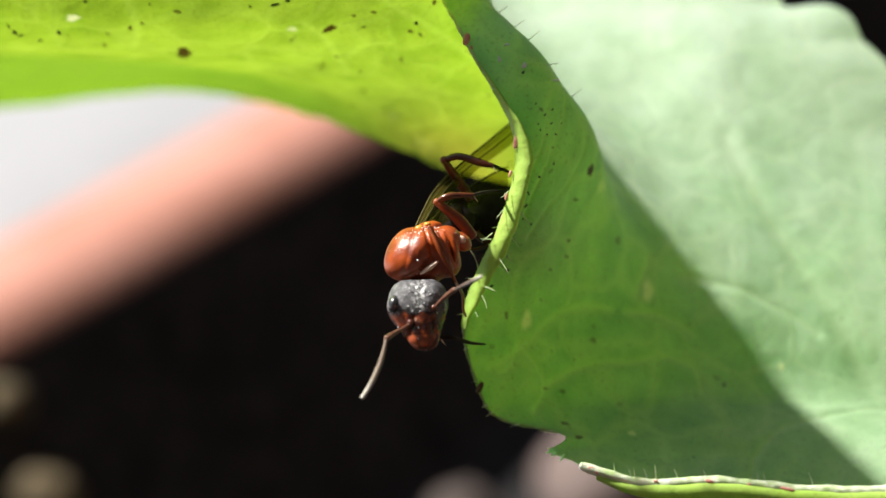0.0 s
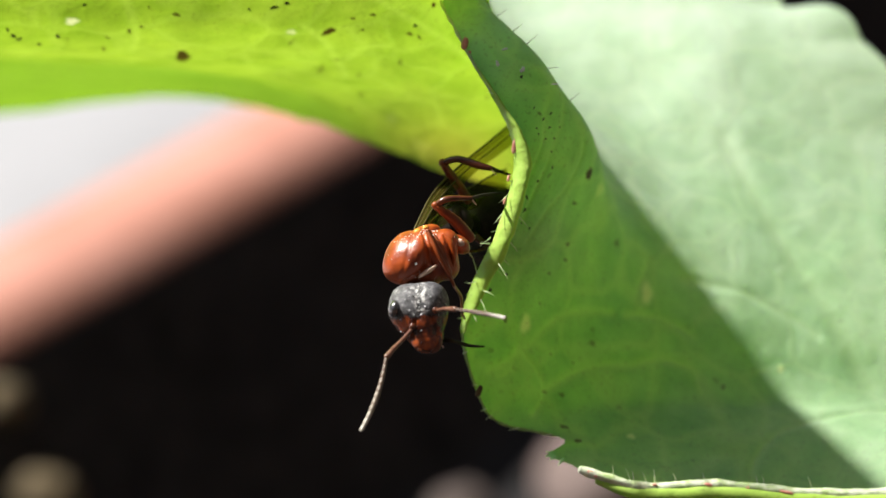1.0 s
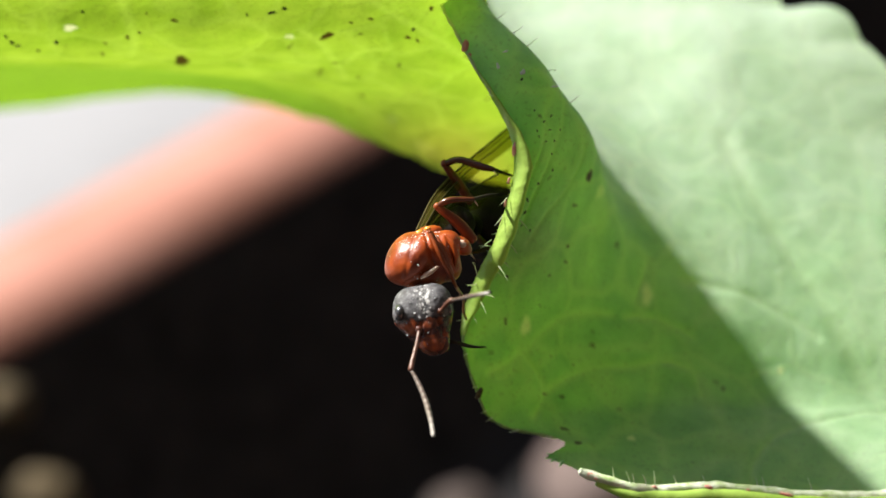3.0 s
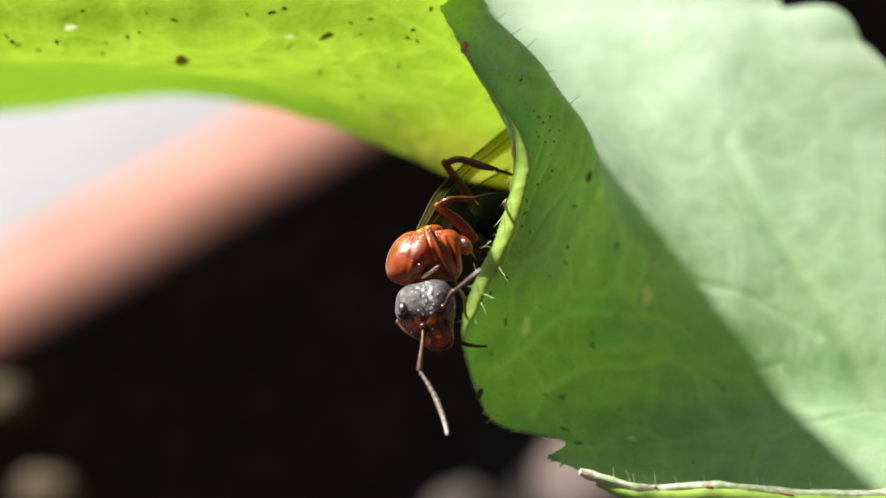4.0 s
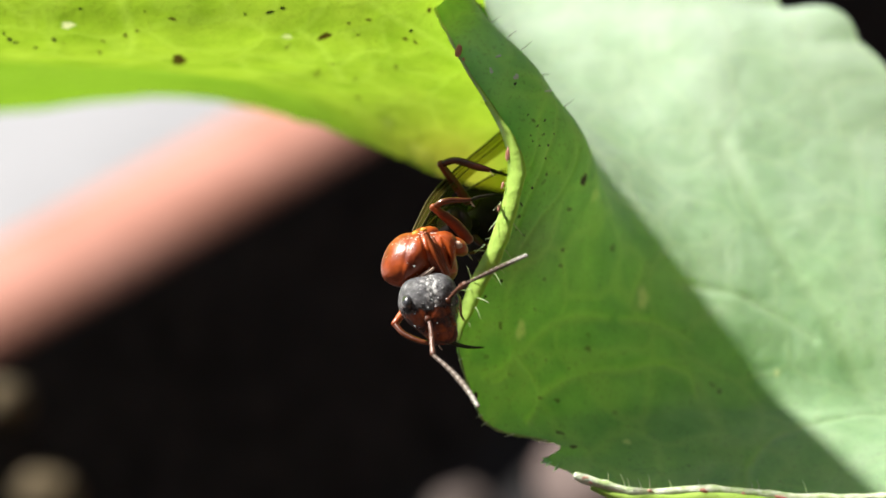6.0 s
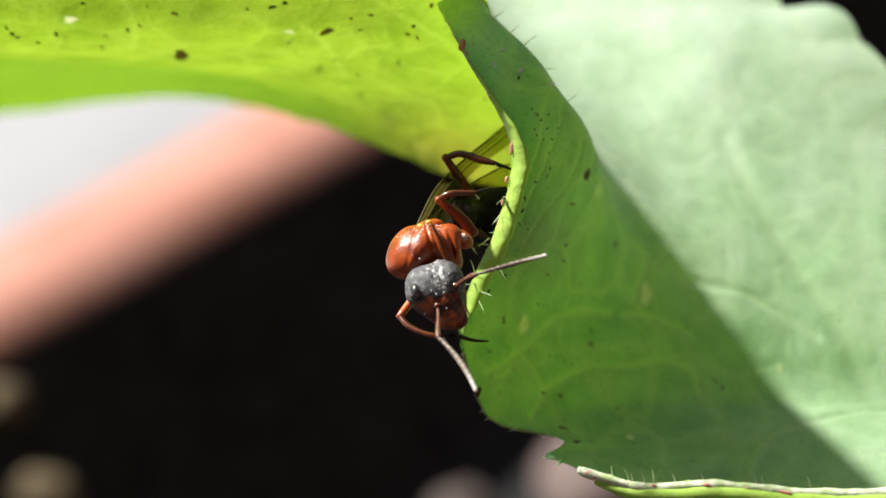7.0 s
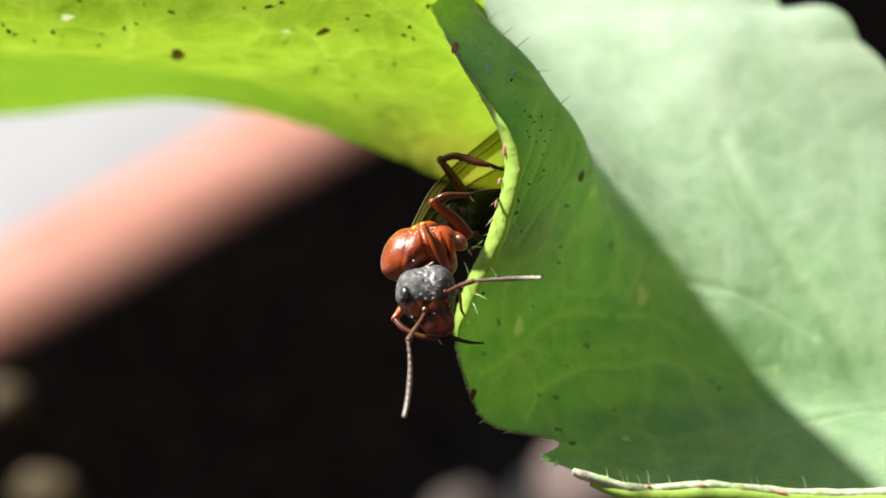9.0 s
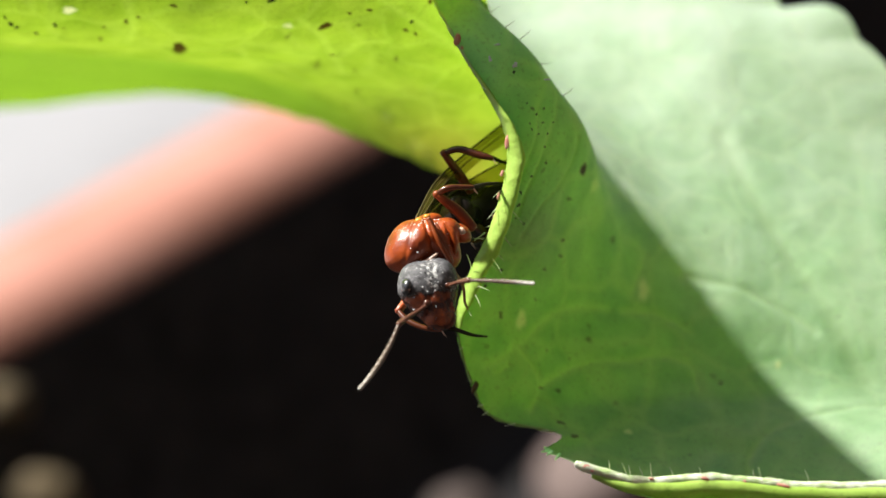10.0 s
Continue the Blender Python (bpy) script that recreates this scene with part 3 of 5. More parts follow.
PALE_BLADE.append((0.515, 0.683, .24, .26, 0, .8))
PALE_BLADE.append((0.325, 0.337, .26, .55, -15, .7))
BROWN_ROOF.append((0.396, 0.532, 0.42, 0.29, 0, 0.95))
BROWN_ROOF.append((0.604, 0.358, 0.44, 0.19, 15, 0.95))
BROWN_ROOF.append((0.309, 0.514, 0.13, 0.11, 0, 0.75))
BROWN_ROOF.append((0.349, 0.367, 0.13, 0.09, 0, 0.75))
BROWN_ROOF.append((0.389, 0.303, 0.12, 0.08, 0, 0.75))
BROWN_ROOF.append((0.356, 0.275, 0.08, 0.08, 0, 0.75))
BROWN_ROOF.append((0.336, 0.385, 0.11, 0.19, 0, 0.75))
BROWN_ROOF.append((0.644, 0.303, 0.19, 0.07, 0, 0.75))
BROWN_ROOF.append((0.678, 0.284, 0.20, 0.09, 0, 0.75))
BROWN_ROOF.append((0.745, 0.349, 0.19, 0.11, -15, 0.75))
BROWN_ROOF.append((0.765, 0.358, 0.13, 0.09, -30, 0.75))
BROWN_ROOF.append((0.725, 0.468, 0.19, 0.15, 0, 0.4))
BROWN_ROOF.append((0.805, 0.229, 0.14, 0.17, 0, 0.75))
BROWN_ROOF.append((0.591, 0.569, 0.32, 0.15, 35, 0.4))
BROWN_ROOF.append((0.544, 0.431, 0.23, 0.11, 35, 0.4))
BROWN_ROOF.append((0.872, 0.404, 0.32, 0.08, -35, 0.4))
BROWN_BLADE.append((0.308, 0.291, 0.21, 0.36, -10, 0.9))
BROWN_BLADE.append((0.337, 0.256, 0.18, 0.16, 0, 0.55))
BROWN_BLADE.append((0.379, 0.382, 0.19, 0.21, 0, 0.55))
BROWN_BLADE.append((0.379, 0.251, 0.14, 0.13, 0, 0.55))
BROWN_BLADE.append((0.408, 0.211, 0.13, 0.11, 0, 0.55))
BROWN_BLADE.append((0.396, 0.246, 0.13, 0.11, 0, 0.55))
BROWN_BLADE.append((0.456, 0.121, 0.12, 0.29, 10, 0.55))
BROWN_BLADE.append((0.485, 0.291, 0.18, 0.19, 0, 0.55))
BROWN_BLADE.append((0.550, 0.211, 0.17, 0.17, 0, 0.55))
BROWN_BLADE.append((0.544, 0.176, 0.15, 0.13, 0, 0.55))
BROWN_BLADE.append((0.663, 0.146, 0.32, 0.12, -20, 0.55))
BROWN_BLADE.append((0.728, 0.055, 0.27, 0.12, -10, 0.55))
BROWN_BLADE.append((0.249, 0.161, 0.12, 0.12, 0, 0.55))
BROWN_BLADE.append((0.302, 0.166, 0.07, 0.14, -15, 0.55))
BROWN_BLADE.append((0.538, 0.528, 0.17, 0.17, 0, 0.55))


def pale_mask(g, patches):
    """Uneven oval patches, w by h mm, tilted: eaten down to a pale skin, or browned."""
    m = np.zeros(g.shape[:2])
    for i, j, w, h, turn, strength in patches:
        d = g - on_line(g, [(i, j), (i, j)])[0]
        c, s = math.cos(radians(turn)), math.sin(radians(turn))
        x, z = d[..., 0] * c + d[..., 2] * s, -d[..., 0] * s + d[..., 2] * c
        r = np.sqrt((2 * x / w) ** 2 + (2 * z / h) ** 2)
        a = np.arctan2(z / h, x / w)
        r = r * (1 + 0.12 * np.sin(2 * a + i * 90) + 0.10 * np.sin(3 * a + j * 70) + 0.07 * np.sin(5 * a + i * 300))
        m = np.maximum(m, strength * np.clip((1.30 - r) / 0.62, 0, 1) * (np.abs(d[..., 1]) < 2.5))
    return m


BLADE_MASK, ROOF_MASK = vein_mask(BLADE, BLADE_VEINS), vein_mask(ROOF, ROOF_VEINS)
BLADE = BLADE + BLADE_N * (BLADE_MASK * 0.06 * np.sign(BLADE_N[:, :, 1]))[:, :, None]

leaf = tagged(new("leaf"), "curled green leaf with hairy rolled margin and brown spots", "leaf")
leaf.matrix_world = STAGE


def build_leaf():
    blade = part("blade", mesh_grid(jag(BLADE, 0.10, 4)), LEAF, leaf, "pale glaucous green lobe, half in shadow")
    roof = part("lobe", mesh_grid(ROOF), LEAF_THIN, leaf, "bright yellow-green lobe with the sun shining through it")
    for ob, mask, pale in ((blade, BLADE_MASK, pale_mask(BLADE, PALE_BLADE)), (roof, ROOF_MASK * 0.5, pale_mask(ROOF, PALE_ROOF))):
        ob.data.attributes.new("vein", "FLOAT", "POINT").data.foreach_set("value", mask.ravel().astype(np.float32))
        ob.data.attributes.new("pale", "FLOAT", "POINT").data.foreach_set("value", pale.ravel().astype(np.float32))
        brown = pale_mask(BLADE, BROWN_BLADE) if ob is blade else pale_mask(ROOF, BROWN_ROOF)
        ob.data.attributes.new("brown", "FLOAT", "POINT").data.foreach_set("value", brown.ravel().astype(np.float32))
    # whitish waxy bloom plus painted-in sun sheen, thickest on the large lobe's upper half, streaky below
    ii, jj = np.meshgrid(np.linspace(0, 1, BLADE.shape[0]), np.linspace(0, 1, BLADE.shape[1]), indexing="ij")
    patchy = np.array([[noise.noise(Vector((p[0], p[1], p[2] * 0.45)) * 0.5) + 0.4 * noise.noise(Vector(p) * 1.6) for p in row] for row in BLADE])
    bloom_sheen = np.clip(0.80 - 1.60 * ii, 0, 0.60) * np.where(jj < 0.30, 0.80, 0.95) + 0.16 * np.clip(patchy, -1, 1)
    blade.data.attributes.new("bloom_sheen", "FLOAT", "POINT").data.foreach_set("value", np.clip(bloom_sheen, 0, 1).ravel().astype(np.float32))
    # the lobe's outer band is a darker green, and dry where it narrows
    ii, jj = np.meshgrid(np.linspace(0, 1, ROOF.shape[0]), np.linspace(0, 1, ROOF.shape[1]), indexing="ij")
    inner = np.interp(ii, (0.0, 0.2, 0.4, 0.6, 0.8, 1.0), (0.54, 0.57, 0.60, 0.76, 0.93, 1.1))
    deep = 0.62 * np.clip((jj - inner) / 0.07, 0, 1)
    dry = 0.85 * np.exp(-((ii - 0.82) / 0.12) ** 2 - ((jj - 0.97) / 0.22) ** 2)
    roof.data.attributes.new("deep", "FLOAT", "POINT").data.foreach_set("value", deep.ravel().astype(np.float32))
    roof.data.attributes.new("dry", "FLOAT", "POINT").data.foreach_set("value", dry.ravel().astype(np.float32))
    return blade, roof


blade, roof = build_leaf()


def facing(n):
    return n if n[1] < 0 else -n


def spot(host, i, j, w, h, mat, name="spot", seed=0, dome=0.012, turn=0.0):
    """A small uneven patch w by h mm that lies on the host's sheet at shares i, j."""
    g, nn = (BLADE, BLADE_N) if host is blade else (ROOF, ROOF_N)
    p, n = on(g, i, j), facing(on(nn, i, j))
    ny = min(n[1], -0.25)
    rnd = random.Random(seed * 7 + int(i * 999) + int(j * 777))
    if mat is BLACK:
        w, h, dome = w * rnd.uniform(0.55, 0.95), h * rnd.uniform(0.6, 1.0), dome * 0.4
    ph = [rnd.uniform(0, 6.28) for _ in range(3)]
    bm = bmesh.new()
    rings = []
    ct, st = math.cos(radians(turn)), math.sin(radians(turn))
    for k, share in enumerate((0.05, 0.45, 0.8, 1.0, 1.04)):
        ring = []
        for s in range(16):
            a = 2 * math.pi * s / 16
            r = share * (1 + 0.22 * math.sin(2 * a + ph[0]) + 0.18 * math.sin(3 * a + ph[1]) + 0.14 * math.sin(5 * a + ph[2]))
            x0, z0 = 0.5 * w * r * math.cos(a), 0.5 * h * r * math.sin(a)
            x, z = x0 * ct - z0 * st, x0 * st + z0 * ct
            y = -(n[0] * x + n[2] * z) / ny
            lift = 0.03 + dome * (1 - min(share, 1) ** 2) if k < 4 else -0.05
            q = p + np.array((x, y, z)) + n * lift
            ring.append(bm.verts.new(tuple(q * MM)))
        rings.append(ring)
    bm.faces.new(rings[0])
    for r0, r1 in zip(rings, rings[1:]):
        for s in range(16):
            bm.faces.new((r0[s], r0[(s + 1) % 16], r1[(s + 1) % 16], r1[s]))
    return part(name, bm, mat, host)


def even(rows, width):
    """Rows of points smoothed along their length."""
    g = np.asarray(rows, float)
    k = np.hanning(2 * width + 3)[1:-1]
    k /= k.sum()
    padded = np.concatenate([np.repeat(g[:1], width, 0), g, np.repeat(g[-1:], width, 0)])
    return sum(k[q] * padded[q:q + len(g)] for q in range(2 * width + 1))


def build_margins():
    """The rolled rims: a fleshy lip down the free margin, a fine pale edge below it, and a pale crusty rim along the lower fold."""
    share = np.linspace(0.20, 0.472, 160)
    edge = even([on(BLADE, i, 0.0) for i in share], 7)
    inward = even([on(BLADE, i, 0.06) for i in share], 7) - edge
    inward[:, 1] *= 0.2
    inward = even(inward, 14)
    inward /= np.linalg.norm(inward, axis=1, keepdims=True)
    f = np.array((0.0, -1.0, 0.0))
    rows = []
    for i, e, d in zip(share, edge, inward):
        w = float(np.interp(i, (0.20, 0.235, 0.255, 0.28, 0.36, 0.42, 0.472), (0.03, 0.16, 0.30, 0.52, 0.60, 0.62, 0.10)))
        w *= 1 + 0.22 * noise.noise(Vector((i * 42, 0, 3))) + 0.08 * noise.noise(Vector((i * 110, 4, 3)))
        ragged = 0.05 * noise.noise(Vector((i * 170, 5, 0))) + 0.03 * noise.noise(Vector((i * 400, 9, 0)))
        k = min(1.0, w / 0.3)
        a = e + f * float(np.interp(i, (0.27, 0.34, 0.38, 0.472), (0.0, 0.30, 0.50, 0.55)))
        rows.append([e + d * 0.10 - f * 0.10, a - d * (0.06 + ragged) + f * 0.02 * k, a - d * (0.03 + ragged) + f * 0.12 * k, a + d * 0.22 * w + f * 0.30 * k,
                     a + d * 0.58 * w + f * 0.44 * k, a + d * 0.88 * w + f * 0.46 * k, a + d * w + f * 0.32 * k, a + d * 0.97 * w - f * 0.25])
    lip = sheet(even(rows, 3), 260, 30)
    lip = lip + normals_of(lip) * np.array([[0.02 * noise.noise(Vector(p) * 3.0) + 0.008 * noise.noise(Vector(p) * 9.0) for p in r] for r in lip])[:, :, None]
    part("margin", mesh_grid(lip), RIM, leaf, "bright green fleshy rolled lip with red flecks")
    fine = even([on(BLADE, i, 0.0) + np.array((0.0, -0.02, 0.0)) for i in np.linspace(0.46, 0.715, 90)], 4)
    part("margin", tube(fine[::3], [0.048 + 0.016 * math.sin(k * 1.9) for k in range(len(fine[::3]))], 8, 1.0, 150), VEIN, leaf, "fine pale thickened leaf edge")
    upper = even([on(BLADE, i, 0.0) + np.array((0.0, -0.03, 0.0)) for i in np.linspace(0.05, 0.235, 60)], 4)
    part("margin", tube(upper[::3], [0.05 + 0.018 * math.sin(k * 1.7) for k in range(len(upper[::3]))], 8, 1.0, 120), CRUST, leaf, "whitish thickened leaf edge")
    pts, rad = [], []
    row = int(round(10 / 11 * (BLADE.shape[0] - 1)))
    for j in np.linspace(0.012, 1.0, 40):
        p = BLADE[row, int(j * (BLADE.shape[1] - 1))]
        pts.append(p + np.array((0, -0.78, -0.06 * min(1.0, j / 0.2) + 0.02 * math.sin(j * 40))))
        rad.append(0.16 + 0.05 * min(1.0, j / 0.25) + 0.02 * math.sin(j * 37) + 0.01 * math.sin(j * 83) - 0.05 * (j < 0.02))
    bm = tube(spline(pts[::3], 40), rad, 18, 0.9, 420)
    for v in bm.verts:
        q = v.co * 1000
        v.co += Vector((0, noise.noise(q * 3.0), noise.noise(q * 3.0 + Vector((7, 0, 0))))) * 0.022 * MM + Vector((0, 0, noise.noise(q * 0.9))) * 0.05 * MM
    part("margin", bm, FOLD, leaf, "whitish crusty rolled rim with red flecks")
    low = [np.array(p) + np.array((0.25, 0.02, -0.31)) for p in pts[1:]]
    part("margin", tube(spline(low[::3], 40), [0.10 + 0.24 * min(1.0, k / 8) for k in range(40)], 16, 1.0, 200), RIM, leaf, "bright green underside of the lower fold")
    # small pointed teeth where the lobe narrows
    for i, way, size in ((0.805, (-0.9, 0, 0.3), 0.14), (0.822, (-1, 0, -0.1), 0.20), (0.838, (-0.9, 0, -0.5), 0.13), (0.866, (-0.7, 0, -0.8), 0.17)):
        p, w = on(BLADE, i, 0.0), np.array(way) / np.linalg.norm(way)
        part("tooth", tube([p - w * 0.12, p + w * size * 0.4, p + w * size], [0.07, 0.035, 0.006], 8, 0.5, 7), LEAF, leaf)


def hair(host, base, way, length, width=0.024):
    base, way = np.array(base), np.array(way) / np.linalg.norm(way)
    side = np.array((0.10 * length, 0, 0.06 * length))
    return part("hair", tube([base - way * 0.05, base + way * length * 0.5 + side * 0.3, base + way * length], [width, width * 0.6, 0.005], 5, 1.0, 5), HAIR, host)


def build_hairs():
    rnd = random.Random(11)
    # down the free margin, outwards on both sides of the lip
    for i in (0.07, 0.14, 0.23, 0.305, 0.315, 0.33, 0.365, 0.385, 0.42, 0.455, 0.492, 0.53, 0.578, 0.605, 0.66, 0.70):
        p = on(BLADE, i, 0.0)
        if i < 0.41:
            out_way = np.array((-1.0, -0.4, rnd.uniform(-0.3, 0.9)))
        else:
            out_way = np.array((-0.9, -0.2, rnd.uniform(-0.6, 0.3)))
        hair(blade, p + np.array((0.03, -0.1, 0)), out_way, rnd.uniform(0.14, 0.36), 0.028)
    for i in (0.35, 0.377, 0.39, 0.40):
        p = on(BLADE, i, 0.0) + np.array((0.60 - (i > 0.385) * 0.2, -0.45, 0))
        hair(blade, p, (0.7 + rnd.uniform(-0.3, 0.3), -0.2, -0.9), rnd.uniform(0.35, 0.55))
    # stiff ones standing off both sides of the fleshy lip
    for base, tip in (((1.68, -1.75, 0.53), (1.34, -2.10, 0.26)), ((1.64, -1.75, 0.34), (1.30, -2.00, 0.35)), ((1.22, -1.60, -0.65), (1.08, -1.90, -0.20)), ((1.17, -1.55, -1.01), (0.89, -1.80, -1.05)),
                      ((2.01, -2.00, -0.41), (2.28, -2.30, -0.88)), ((1.46, -1.60, -1.32), (1.85, -2.00, -1.48)), ((1.34, -1.50, -1.60), (1.54, -1.90, -2.05)), ((1.07, -1.30, -2.12), (1.22, -1.60, -2.39)),
                      ((2.24, -2.10, 1.99), (2.00, -2.30, 1.75)), ((2.09, -2.00, 1.36), (1.83, -2.20, 1.04))):
        base, tip = np.array(base), np.array(tip)
        hair(blade, base, tip - base, float(np.linalg.norm(tip - base)), 0.019)
    # along the crest of the roll
    for i in (0.062, 0.085, 0.118, 0.15, 0.172, 0.205, 0.235):
        seg = BLADE[int(i * (BLADE.shape[0] - 1)), 75:133]
        p = seg[int(np.argmax(seg[:, 0]))]
        hair(blade, p, (0.9, -0.1, 0.35 + rnd.uniform(-0.3, 0.4)), rnd.uniform(0.30, 0.60), 0.019)
    # upright along the lower rim
    row = int(round(10 / 11 * (BLADE.shape[0] - 1)))
    for j in (0.10, 0.145, 0.155, 0.19, 0.215, 0.28, 0.36, 0.50, 0.52, 0.66):
        p = BLADE[row, int(j * (BLADE.shape[1] - 1))] + np.array((0, -0.8, 0.10))
        hair(blade, p, (-0.25 + rnd.uniform(-0.15, 0.15), -0.2, 1.0), rnd.uniform(0.3, 0.62), 0.025)


def build_flecks():
    """Red flecks on both rims."""
    for p, r in (((0.82, -1.45, 7.34), (0.12, 0.05, 0.22)), ((0.98, -1.50, 7.02), (0.06, 0.04, 0.09)), ((2.56, -2.05, 3.76), (0.10, 0.045, 0.30)), ((2.11, -1.62, 1.11), (0.09, 0.045, 0.16)),
                 ((1.62, -1.56, -0.38), (0.12, 0.045, 0.22)), ((5.19, -1.28, -7.70), (0.18, 0.05, 0.10)), ((5.39, -1.28, -7.82), (0.10, 0.05, 0.06)), ((12.12, -0.39, -8.47), (0.30, 0.05, 0.06)),
                 ((1.84, -1.62, 0.45), (0.05, 0.04, 0.15)), ((1.72, -1.62, 0.02), (0.05, 0.04, 0.12)), ((2.34, -2.00, 2.62), (0.05, 0.04, 0.12)), ((2.21, -1.90, 1.83), (0.05, 0.04, 0.14)), ((1.30, -1.45, -0.97), (0.06, 0.04, 0.12)),
                 ((9.36, -0.80, -8.17), (0.16, 0.08, 0.07)), ((10.77, -0.56, -8.30), (0.12, 0.08, 0.07)), ((7.46, -1.08, -8.15), (0.10, 0.08, 0.06))):
        part("fleck", lump((p[0], p[1] - 0.02, p[2]), (r[0], r[1] * 0.7, r[2]), (0, 12, 0), 0.25, 1.5, int(abs(p[0]) * 10), 16), RED, leaf, "rosy red fleck")
    part("fleck", lump((1.30, -0.10, -4.90), (0.10, 0.06, 0.22), (0, 25, 0), 0.25, 1.5, 3, 16), SPOT, leaf, "dark brown withered patch")


build_margins()
build_hairs()
build_flecks()
spot(roof, 0.262, 0.431, .13, .11, BLACK, "speck", turn=0)
spot(roof, 0.215, 0.431, .10, .14, BLACK, "speck", turn=30)
spot(roof, 0.221, 0.450, .22, .05, BLACK, "speck", turn=5)
spot(roof, 0.242, 0.486, .15, .05, BLACK, "speck", turn=-5)
spot(roof, 0.208, 0.394, .06, .16, BLACK, "speck", turn=20)
spot(roof, 0.289, 0.266, .13, .05, BLACK, "speck", turn=25)
spot(roof, 0.517, 0.266, .28, .09, BLACK, "speck", turn=15)
spot(roof, 0.537, 0.248, .16, .09, BLACK, "speck", turn=20)
spot(roof, 0.483, 0.275, .07, .08, BLACK, "speck", turn=0)
spot(roof, 0.758, 0.312, .14, .12, BLACK, "speck", turn=0)
spot(blade, 0.331, 0.080, .07, .17, BLACK, "speck", turn=15)
spot(blade, 0.343, 0.085, .08, .20, BLACK, "speck", turn=-35)
spot(blade, 0.260, 0.176, .05, .15, BLACK, "speck", turn=-35)
spot(blade, 0.249, 0.206, .05, .11, BLACK, "speck", turn=-20)
spot(blade, 0.272, 0.181, .10, .07, BLACK, "speck", turn=0)
spot(blade, 0.266, 0.121, .05, .09, BLACK, "speck", turn=0)
spot(blade, 0.314, 0.116, .15, .08, BLACK, "speck", turn=10)
spot(blade, 0.213, 0.181, .10, .14, BLACK, "speck", turn=20)
spot(blade, 0.408, 0.095, .12, .12, BLACK, "speck", turn=0)
spot(blade, 0.426, 0.060, .10, .10, BLACK, "speck", turn=0)
spot(blade, 0.207, 0.206, .18, .18, WHITE, "fleck", turn=20)
spot(blade, 0.219, 0.291, .20, .05, WHITE, "fleck", turn=5)
spot(blade, 0.201, 0.116, .12, .20, WHITE, "fleck", turn=0)
spot(blade, 0.183, 0.196, .22, .06, WHITE, "fleck", turn=10)
spot(blade, 0.260, 0.121, .06, .08, BLACK, "speck", turn=10)
spot(blade, 0.254, 0.166, .05, .10, BLACK, "speck", turn=-20)
spot(blade, 0.272, 0.146, .06, .06, BLACK, "speck", turn=0)
spot(blade, 0.284, 0.166, .06, .08, BLACK, "speck", turn=15)
spot(blade, 0.302, 0.166, .07, .05, BLACK, "speck", turn=0)
spot(blade, 0.361, 0.121, .05, .09, BLACK, "speck", turn=-25)
spot(blade, 0.355, 0.085, .06, .06, BLACK, "speck", turn=0)
spot(blade, 0.396, 0.075, .07, .06, BLACK, "speck", turn=0)
spot(blade, 0.243, 0.151, .05, .09, BLACK, "speck", turn=-30)
spot(blade, 0.260, 0.216, .05, .07, BLACK, "speck", turn=0)
# the stalk on which the leaf stands, out of sight behind the large lobe
stalk_foot = STAGE.inverted() @ Vector((0.052, 0.105, -0.046)) * 1000
part("stalk", tube([(18.5, 9.5, -4.0), (24.0, 6.0, -12.0), tuple(Vector((26, 4, -40)) * 0.6 + stalk_foot * 0.3), tuple(stalk_foot)], [0.5, 1.1, 1.5, 1.9], 14), RIM, leaf, "smooth green leaf stalk")


# ---- the animal: a winged ant ----
ant = tagged(new("winged_ant"), "winged red-brown ant with a grey-black head, clinging to the leaf", "ant")
ANT_HOME = (-0.75, -4.20, -0.17)
ant.matrix_world = STAGE @ Matrix.Translation(Vector(ANT_HOME) * MM)


